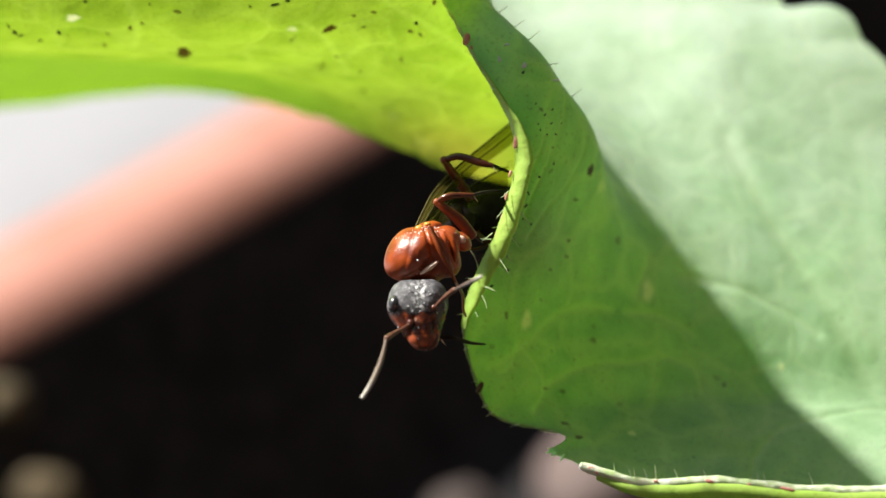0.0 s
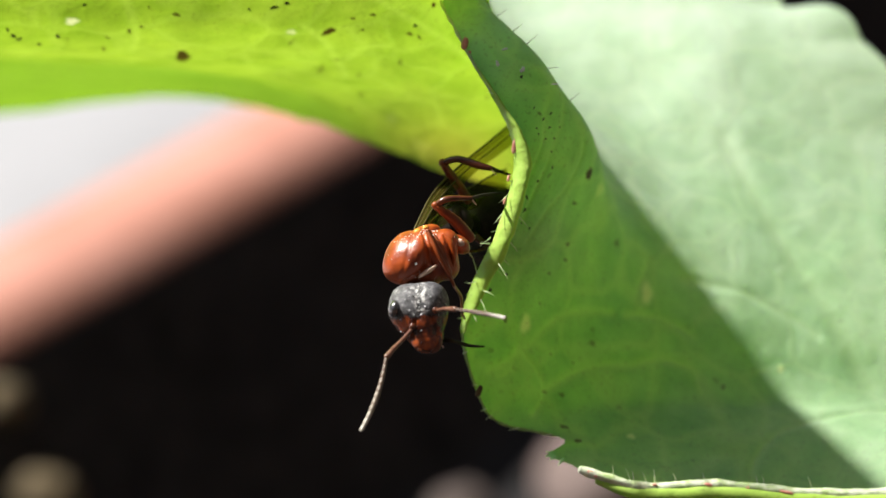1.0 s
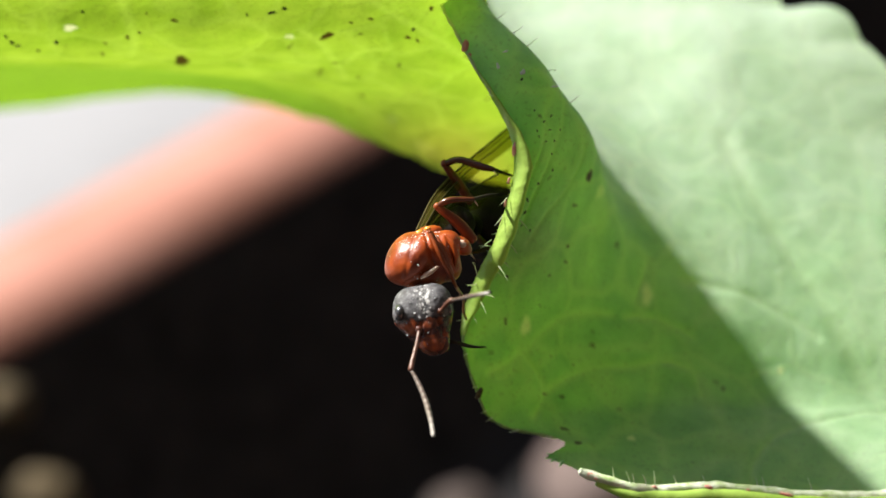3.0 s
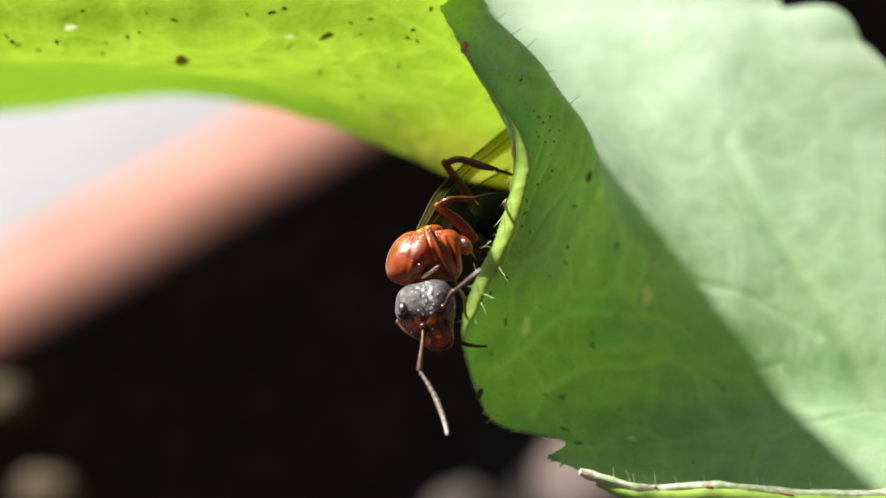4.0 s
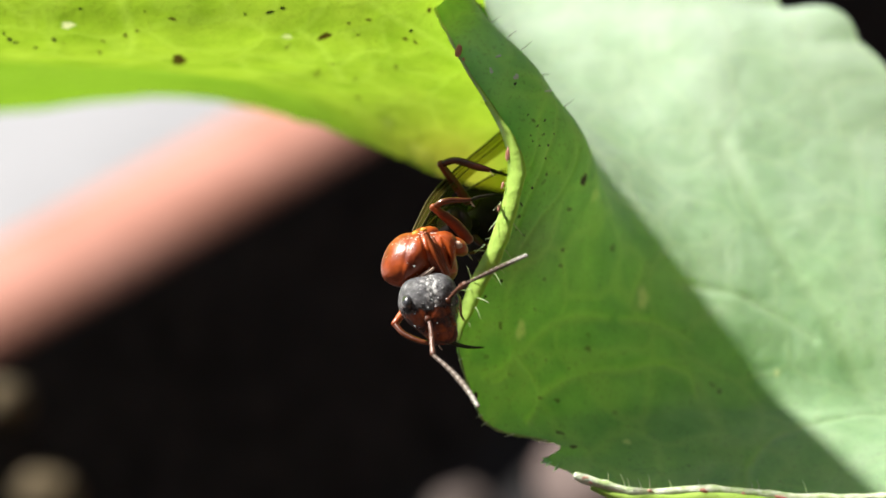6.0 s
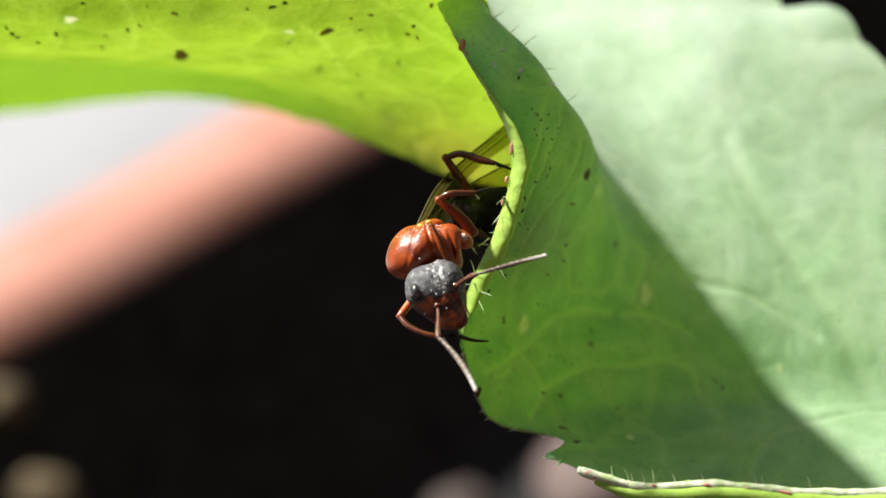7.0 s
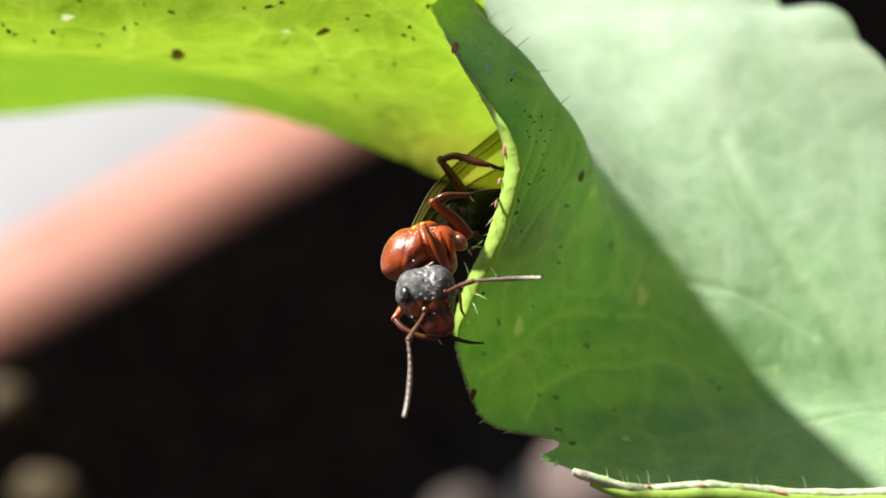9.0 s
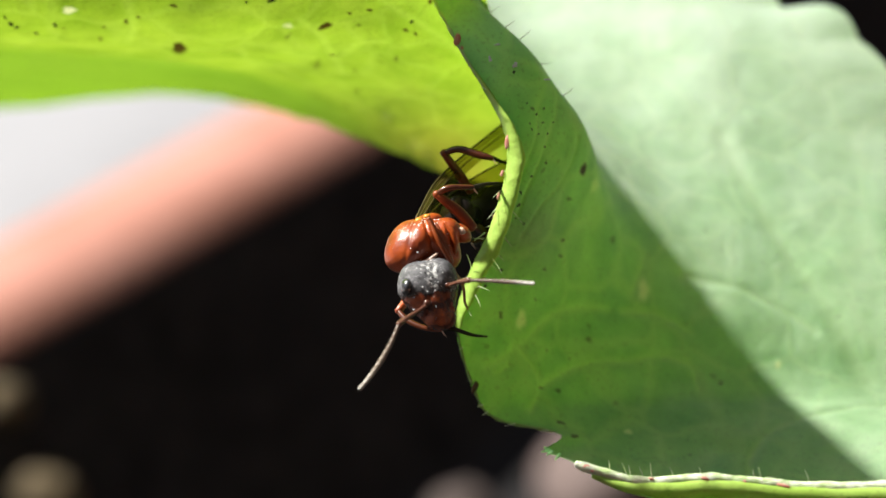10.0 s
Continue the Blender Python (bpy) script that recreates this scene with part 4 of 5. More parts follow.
def build_trunk():
    lumps = [((-0.62, -0.05, 0.02), (0.56, 1.02, 0.90), 24), ((-0.10, -0.22, 0.06), (0.60, 1.08, 0.92), 24), ((-0.44, -0.16, -0.38), (0.66, 0.95, 0.56), 25), ((0.64, -0.05, 0.08), (0.62, 0.95, 0.86), -25),
             ((0.91, -0.30, 0.50), (0.46, 0.55, 0.46), -10), ((0.99, -0.10, -0.39), (0.34, 0.5, 0.34), 0), ((0.33, -0.20, -0.66), (0.44, 0.7, 0.36), -20)]

    def skin(p):
        k = groove(p, (-0.62, 1.20, -0.80), (-0.26, 1.20, 0.70), 0.06, 0.03) + groove(p, (-0.16, 1.20, 0.10), (-0.30, 1.20, -0.60), 0.03, 0.02) + groove(p, (0.13, 1.20, 0.82), (0.48, 1.20, -0.31), 0.05, 0.08)
        k = k + groove(p, (0.87, 1.20, 0.74), (1.22, 1.20, -0.31), 0.05, 0.07) + groove(p, (-0.65, 1.20, -0.86), (0.21, 1.20, -0.39), 0.05, 0.06)
        bump = np.array([[noise.noise(Vector(q) * 2.2) + 0.6 * noise.noise(Vector(q) * 5.0) for q in row] for row in p])
        return k + 0.011 * bump
    th = part("thorax", moulded((0.19, 0.00, 0.06), lumps, 0.085, skin, 100, 150), CHITIN, ant, "swollen glossy red-brown thorax")
    part("scutellum", lump((0.23, 0.00, 0.85), (0.50, 0.55, 0.26), (0, -15, 0), 0.10, 2.0, 5), CHITIN, th)
    part("knob", lump((-0.05, -0.50, 0.85), (0.16, 0.16, 0.14), (0, 0, 0), 0.1, 2.0, 6, 16), AMBER, th)
    part("knob", lump((0.21, -0.40, 1.00), (0.12, 0.14, 0.10), (0, 0, 0), 0.1, 2.0, 7, 16), AMBER, th)
    part("ridge", tube([(0.49, -0.80, 0.77), (0.68, -0.95, 0.39), (0.87, -0.95, -0.09), (1.00, -0.80, -0.54)], [0.06, 0.10, 0.10, 0.05], 10), RUST, th)
    part("ridge", tube([(0.81, -0.75, 0.81), (1.06, -0.80, 0.50), (1.18, -0.75, 0.08), (1.14, -0.60, -0.35)], [0.05, 0.10, 0.09, 0.05], 10), CHITIN, th)
    part("collar", lump((0.28, -1.10, -0.47), (0.36, 0.13, 0.075), (0, -35, 0), 0.35, 2.0, 8), PALE_CHITIN, th, "pale shining collar behind the head")
    # the coxa's highlight, put in as a pale lump
    part("patch", lump((1.38, -0.50, 0.50), (0.15, 0.07, 0.12), (0, 30, 0), 0.4, 2.5, 4, 18), PALE_CHITIN, th, "highlight at the root of the middle leg, modelled as a pale patch")
    part("neck", lump((0.14, -0.30, -0.89), (0.42, 0.5, 0.36), (0, 0, 0), 0.02, 1.0, 8), DARK_CHITIN, th)
    # the leaf's shade over these hind parts is put into their black colour
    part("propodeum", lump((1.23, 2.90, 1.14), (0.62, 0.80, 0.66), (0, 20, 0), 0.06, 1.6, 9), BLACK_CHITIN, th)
    part("gaster", lump((2.53, 5.40, 1.04), (1.05, 1.7, 1.25), (0, 30, 0), 0.02, 1.0, 10), BLACK_CHITIN, ant, "dark abdomen, the leaf's shade put into its black colour")
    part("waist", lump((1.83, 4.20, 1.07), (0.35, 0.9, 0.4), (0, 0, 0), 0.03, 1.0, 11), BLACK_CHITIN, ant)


def leg(femur, rf, tibia, rt, tarsus, rs, mats=None, coxa=None):
    mats = mats or (CHITIN, DARK_CHITIN, BLACK_CHITIN)
    lg = part("leg", tube(femur, rf, 12), mats[0], ant)
    if coxa:
        part("coxa", lump(*coxa), CHITIN, lg)
    part("tibia", tube(tibia, rt, 10), mats[1], lg)
    part("tarsus", tube(tarsus, rs, 8), mats[2], lg)
    knee = tibia[0]
    part("knee", lump(knee, (rt[0] * 1.25,) * 3, seg=14), mats[0], lg)
    s = np.array(tibia[-1])
    part("spur", tube([s, s + np.array((0.06, -0.05, -0.12)), s + np.array((0.16, -0.06, -0.24))], [0.03, 0.02, 0.006], 5), PALE_CHITIN, lg)


def build_legs():
    leg([(1.71, 3.60, 1.95), (1.31, 3.40, 2.54), (0.79, 2.80, 3.26)], [0.16, 0.17, 0.12],
        [(0.79, 2.80, 3.28), (1.31, 2.60, 3.41), (2.02, 2.40, 3.19), (2.49, 2.30, 3.07)], [0.12, 0.13, 0.14, 0.09],
        [(2.49, 2.30, 3.07), (2.82, 3.60, 2.98), (3.17, 4.20, 2.87)], [0.08, 0.06, 0.05], (RUST, DARK_CHITIN, BLACK_CHITIN))
    leg([(1.76, 0.60, 0.62), (1.30, 0.40, 1.16), (0.56, 0.20, 1.76)], [0.19, 0.20, 0.13],
        [(0.54, 0.20, 1.78), (0.97, 0.10, 1.99), (1.80, 0.30, 2.02)], [0.11, 0.12, 0.08],
        [(1.80, 0.30, 2.02), (2.28, 1.50, 2.15), (2.89, 3.00, 2.21)], [0.07, 0.06, 0.05], (RUST, DARK_CHITIN, BLACK_CHITIN),
        ((1.33, -0.05, 0.44), (0.44, 0.45, 0.30), (0, 35, 0), 0.08, 1.8, 12))
    leg([(1.00, -0.70, -0.54), (0.68, -1.10, 0.19), (0.31, -1.10, 0.90)], [0.13, 0.12, 0.08],
        [(0.29, -1.15, 0.90), (0.60, -1.35, 0.19), (1.00, -1.20, -0.55), (1.18, -0.90, -0.96)], [0.06, 0.075, 0.07, 0.05],
        [(1.18, -0.90, -0.96), (1.42, 0.80, -1.40), (1.46, 1.90, -1.93), (1.55, 2.80, -2.18)], [0.06, 0.055, 0.05, 0.04], (RUST, RUST, AMBER_DARK))
    leg([(0.05, 0.60, -1.17), (-0.45, 0.30, -1.75), (-0.79, 0.00, -2.19)], [0.15, 0.15, 0.13],
        [(-0.81, 0.00, -2.20), (-0.48, -0.30, -2.55), (0.14, -0.60, -2.81), (0.68, -0.70, -2.86)], [0.10, 0.11, 0.10, 0.08],
        [(0.68, -0.70, -2.83), (1.10, -0.70, -2.85), (1.69, 1.50, -3.08), (2.23, 3.40, -3.18)], [0.08, 0.08, 0.06, 0.03], (CHITIN, DARK_CHITIN, BLACK_CHITIN))
    leg([(1.67, 3.80, 0.99), (2.07, 3.80, 0.59), (2.43, 3.90, 0.35)], [0.16, 0.15, 0.1], [(2.43, 3.90, 0.35), (1.99, 3.60, 0.19), (1.71, 3.40, 0.15)], [0.07, 0.07, 0.05],
        [(1.71, 3.40, 0.15), (2.07, 3.60, 0.19), (2.51, 3.60, 0.27)], [0.05, 0.04, 0.03], (DARK_CHITIN, DARK_CHITIN, DARK_CHITIN))


def build_wings():
    lead = spline([(-0.17, 0.30, 0.97), (0.44, 1.90, 2.18), (1.37, 4.20, 3.17), (2.37, 5.90, 4.02), (3.50, 7.40, 4.98)], 40)
    rear = spline([(0.29, 0.50, 0.89), (1.00, 2.30, 1.98), (1.96, 4.60, 2.98), (2.86, 6.10, 3.66), (3.60, 7.40, 4.28)], 40)
    mid = spline([(0.04, 0.10, 0.97), (0.72, 1.80, 2.08), (1.68, 4.20, 3.08), (2.64, 5.90, 3.86), (3.53, 7.30, 4.62)], 40)
    grid = np.stack([lead + (mid - lead) * k if k <= 1 else mid + (rear - mid) * (k - 1) for k in np.linspace(0, 2, 9)], axis=1)
    wing = part("wing", mesh_grid(grid), WING, ant, "folded smoky olive wing")
    for line, r in ((lead, 0.040), (mid, 0.022), (lead * 0.55 + mid * 0.45, 0.014)):
        part("wing_vein", tube(line[::4], [r] * len(line[::4]), 6), VEIN_BROWN, wing)
    lead2 = spline([(0.13, 0.70, 0.93), (0.95, 2.60, 1.80), (1.80, 4.40, 2.45), (3.08, 5.60, 3.15)], 30)
    rear2 = spline([(0.37, 0.90, 0.78), (1.19, 2.60, 1.30), (2.06, 4.40, 1.75), (3.08, 5.60, 1.95)], 30)
    wing = part("wing", mesh_grid(np.stack([lead2 + (rear2 - lead2) * k for k in np.linspace(0, 1, 6)], axis=1)), WING, ant, "folded smoky olive wing")
    part("wing_vein", tube(lead2[::4], [0.03] * len(lead2[::4]), 6), VEIN_BROWN, wing)


def build_head():
    lumps = [((-0.10, -0.35, -0.72), (0.92, 0.82, 0.70), 0), ((-0.54, -0.38, -0.46), (0.42, 0.62, 0.42), 0), ((0.32, -0.38, -0.40), (0.45, 0.62, 0.40), 0), ((-0.52, -0.40, -0.92), (0.58, 0.70, 0.62), 0), ((0.29, -0.40, -0.86), (0.56, 0.70, 0.66), 0),
             ((-0.07, -0.55, -1.32), (0.78, 0.66, 0.62), 0), ((0.08, -0.65, -1.81), (0.52, 0.52, 0.46), 0), ((0.14, -0.70, -2.04), (0.40, 0.40, 0.32), 0)]

    def skin(p):
        k = groove(p, (-0.15, 1.80, -0.39), (-0.07, 1.80, -1.17), 0.04, 0.03) + groove(p, (-0.25, 1.80, -1.21), (-0.38, 1.80, -1.87), 0.05, 0.09) + groove(p, (0.32, 1.80, -1.09), (0.52, 1.80, -1.79), 0.05, 0.09)
        k = k + groove(p, (-0.30, 1.80, -1.87), (0.52, 1.80, -1.75), 0.05, 0.03)
        bump = np.array([[noise.noise(Vector(q) * 2.6) + 0.8 * noise.noise(Vector(q) * 6.0) for q in row] for row in p])
        return k + 0.016 * bump
    hd = part("head", moulded((-0.06, -0.40, -1.21), lumps, 0.10, skin, 80, 120), HEAD, ant, "grey-black crown and glossy red face")
    part("eye", lump((-0.92, -0.90, -0.78), (0.19, 0.34, 0.30), (0, 10, 0), 0.0), EYE, hd, "black shining eye")
    part("eye", lump((0.73, -0.65, -0.84), (0.14, 0.28, 0.32), (0, -10, 0), 0.0), EYE, hd, "black shining eye")
    part("clypeus", lump((0.08, -0.98, -1.61), (0.36, 0.13, 0.30), (0, -10, 0), 0.25, 2.5, 3), DARK_CHITIN, hd)
    part("mandible", tube([(-0.15, -0.88, -1.92), (-0.07, -0.96, -2.19), (0.14, -1.00, -2.32)], [0.17, 0.16, 0.08], 12, 0.8), DARK_CHITIN, hd)
    part("mandible", tube([(0.44, -0.88, -1.85), (0.43, -0.96, -2.13), (0.24, -1.00, -2.32)], [0.17, 0.16, 0.08], 12, 0.8), DARK_CHITIN, hd)
    for p in ((-0.35, -1.22, -1.42), (0.45, -1.12, -0.92)):
        part("socket", lump(p, (0.13, 0.12, 0.13), (0, 0, 0), 0.05, 2.0, 7, 14), DARK_CHITIN, hd)
    for k, p in enumerate(((-0.05, -1.18, -0.58), (-0.26, -1.12, -0.39), (0.16, -1.12, -0.39))):
        part("ocellus", lump(p, (0.038, 0.035, 0.038), seg=12), EYE, hd)
    return hd


def build_antenna(scape_length, flagellum_length, bow, stout, lash, label):
    """A stiff lower joint and a beaded, gently bowed lash; both lie along their own downward axis."""
    s = [(0, 0, 0), (0.02, -0.03, -0.35 * scape_length), (0, -0.03, -0.75 * scape_length), (0, 0, -scape_length)]
    sc = part("antenna_scape", tube(s, [0.055, 0.065, 0.085, 0.10], 10), SCAPE, ant, "brown lower joint of the antenna")
    pts, rad = [], []
    n = 11
    for k in range(n):
        for u, r in ((0.05, 0.84), (0.30, 1.0), (0.78, 1.04), (0.97, 0.88)):
            q = (k + u) / n
            pts.append((bow * 4 * q * (1 - q), 0, -flagellum_length * q))
            rad.append(stout * r * (0.080 + 0.050 * min(1, q * 1.8) - 0.045 * max(0, q - 0.55) / 0.45))
    fl = part("antenna_flagellum", tube(pts, rad, 10, 1.0, 132), lash, ant, label)
    return sc, fl


def flakes_and_glints(host, count, seed, low, middle=None):
    """Pale flakes on the upper skin of a part, thickest near its middle line, and white grains that imitate glints."""
    rnd = random.Random(seed)
    bm = bmesh.new()
    centre = sum((v.co for v in host.data.vertices), Vector()) / len(host.data.vertices)
    vs = [v for v in host.data.vertices if (v.co - centre).normalized().y < -0.4 and v.co.z > low * MM and (middle is None or abs(v.co.x / MM - middle) < 0.9 * rnd.random() ** 1.6)]
    for v in rnd.sample(vs, min(count, len(vs))):
        r = (0.010 + 0.040 * rnd.random() ** 3) * MM
        turn = (v.co - centre).to_track_quat("Z", "Y").to_matrix().to_4x4() @ pose(0, 0, 0, 0, 0, rnd.uniform(0, 360))
        m = Matrix.Translation(v.co) @ turn @ Matrix.Diagonal((r, r * rnd.uniform(0.4, 1.0), r * 0.5, 1))
        bmesh.ops.create_icosphere(bm, subdivisions=1, radius=1.0, matrix=m)
    tagged(part("flakes_and_glints", bm, WHITE, host), "pale flakes, and grains in place of glints", kind="stuff")


build_trunk()
build_legs()
build_wings()
head = build_head()
flakes_and_glints(head, 36, 5, -1.1, -0.08)
# white grains stand in for the glints on the face
flakes_and_glints(head, 14, 8, -2.4)
# thorax: pale wet granules, and grains in place of sparkle
flakes_and_glints([o for o in ant.children if o.name.startswith("thorax")][0], 70, 6, -2.0)
flakes_and_glints([o for o in ant.children if o.name.startswith("thorax")][0], 110, 9, 0.45)
LEFT_SOCKET, RIGHT_SOCKET = Vector((-0.35, -1.20, -1.46)), Vector((0.45, -1.10, -0.93))
left_scape, left_flagellum = build_antenna(1.55, 2.75, 0.13, 0.74, SUNLIT_LASH, "beaded lash of the antenna, painted pale grey as sunlit")
right_scape, right_flagellum = build_antenna(1.30, 2.75, 0.02, 0.64, SHADED_LASH, "brown beaded lash, painted darker as shaded, with a whitish tip")


# ---- what moves: the leaf sways in the breeze, the ant shifts on it, turns its head and feels about ----
LEAF_ROWS = [(0, (-0.000, 0.000, 0.000, 0.000, 0.000, -0.000)),
             (0.5, (0.036, 0.087, -0.098, 0.278, -0.022, 0.131)),
             (1, (-0.043, 0.094, -0.142, 0.349, -0.111, -0.127)),
             (1.5, (-0.027, 0.117, -0.102, 0.187, -0.143, -0.028)),
             (2, (-0.014, 0.233, -0.254, 0.619, -0.127, 0.006)),
             (2.5, (-0.033, 0.102, -0.221, 0.556, -0.073, -0.037)),
             (4, (-0.031, 0.346, -0.258, 0.544, -0.290, -0.142)),
             (4.5, (-0.085, 0.417, -0.300, 0.646, -0.339, -0.292)),
             (5, (-0.180, 0.266, -0.382, 0.850, -0.290, -0.444)),
             (5.5, (-0.267, 0.243, -0.441, 1.007, -0.300, -0.629)),
             (7, (-0.105, 0.132, -0.189, 0.327, -0.302, -0.278)),
             (7.5, (-0.186, 0.005, -0.213, 0.403, -0.167, -0.352)),
             (8, (-0.186, -0.006, 0.018, -0.192, -0.204, -0.452)),
             (8.5, (-0.107, 0.171, -0.259, 0.455, -0.353, -0.321)),
             (9, (-0.305, 0.222, -0.277, 0.260, -0.625, -0.849)),
             (9.5, (-0.225, -0.557, 0.247, -0.882, -0.128, -0.457)),
             (10, (-0.226, 0.243, -0.016, -0.430, -0.625, -0.671))]
LOBE_ROWS = [(0, (-0.000, 0.000, 0.000, -0.000, -0.000, -0.000)),
             (0.5, (-0.025, -0.039, -0.022, 0.158, -0.302, -0.367)),
             (1, (0.042, -0.034, 0.065, -0.585, -0.040, 0.452)),
             (1.5, (-0.002, -0.060, 0.025, -0.219, -0.148, -0.050)),
             (2, (0.002, -0.133, -0.001, -0.097, -0.546, -0.225)),
             (2.5, (0.030, -0.081, -0.007, -0.049, -0.600, -0.108)),
             (4, (-0.018, -0.150, 0.034, -0.302, -0.174, -0.054)),
             (4.5, (-0.009, -0.158, 0.070, -0.533, -0.044, 0.137)),
             (5, (0.024, -0.103, 0.111, -0.851, -0.037, 0.360)),
             (5.5, (0.060, -0.076, 0.118, -0.840, 0.165, 0.762)),
             (7, (-0.033, -0.041, 0.091, -0.649, 0.546, 0.259)),
             (7.5, (-0.024, -0.053, 0.055, -0.488, 0.301, 0.197)),
             (8, (0.018, 0.120, 0.118, -0.838, 0.827, 0.772)),
             (8.5, (-0.036, -0.082, 0.070, -0.500, 0.407, 0.200)),
             (9, (-0.035, -0.029, 0.164, -1.004, 1.385, 0.944)),
             (9.5, (-0.069, 0.295, 0.080, -0.300, 1.846, 0.512)),
             (10, (-0.088, -0.013, 0.079, -0.221, 1.715, 0.840))]
# how far the animal has shifted on the leaf: seconds, mm right, mm up
ANT_SHIFT = [(0, 0.000, 0.000), (1, 0.000, 0.059), (2.5, 0.040, 0.099), (4.5, 0.099, 0.198), (5.5, 0.139, 0.257), (7.5, 0.198, 0.297), (9, 0.238, 0.297), (10, 0.277, 0.257)]
HEAD_ROWS = [(0, (0.00, -0.60, -0.90, 0, -0.0, 0.0)),
             (0.5, (-0.04, -0.69, -0.85, 0, -1.5, 0.0)),
             (1, (0.04, -0.70, -0.89, 0, -3.5, 0.0)),
             (2, (-0.01, -0.84, -0.85, 0, -5.7, 1.3)),
             (2.5, (0.03, -0.71, -0.93, 0, -6.2, 2.0)),
             (4, (0.05, -0.96, -0.84, 0, -9.9, 4.0)),
             (4.5, (0.25, -1.03, -0.64, 0, -9.3, 8.0)),
             (5, (0.24, -0.88, -0.59, 0, -10.6, 8.0)),
             (5.5, (0.28, -0.86, -0.59, 0, -8.4, 8.0)),
             (6.8, (0.30, -0.75, -0.44, 0, -13.5, 10.6)),
             (7, (0.26, -0.74, -0.41, 0, -14.3, 11.0)),
             (7.5, (0.21, -0.61, -0.53, 0, -11.4, 12.0)),
             (8, (0.23, -0.60, -0.44, 0, -12.4, 11.3)),
             (8.5, (0.15, -0.78, -0.48, 0, -11.7, 10.7)),
             (9, (0.23, -0.83, -0.47, 0, -7.8, 10.0)),
             (9.5, (0.23, -0.82, -0.55, 0, -5.6, 10.0)),
             (10, (0.18, -0.85, -0.52, 0, -6.7, 10.0))]
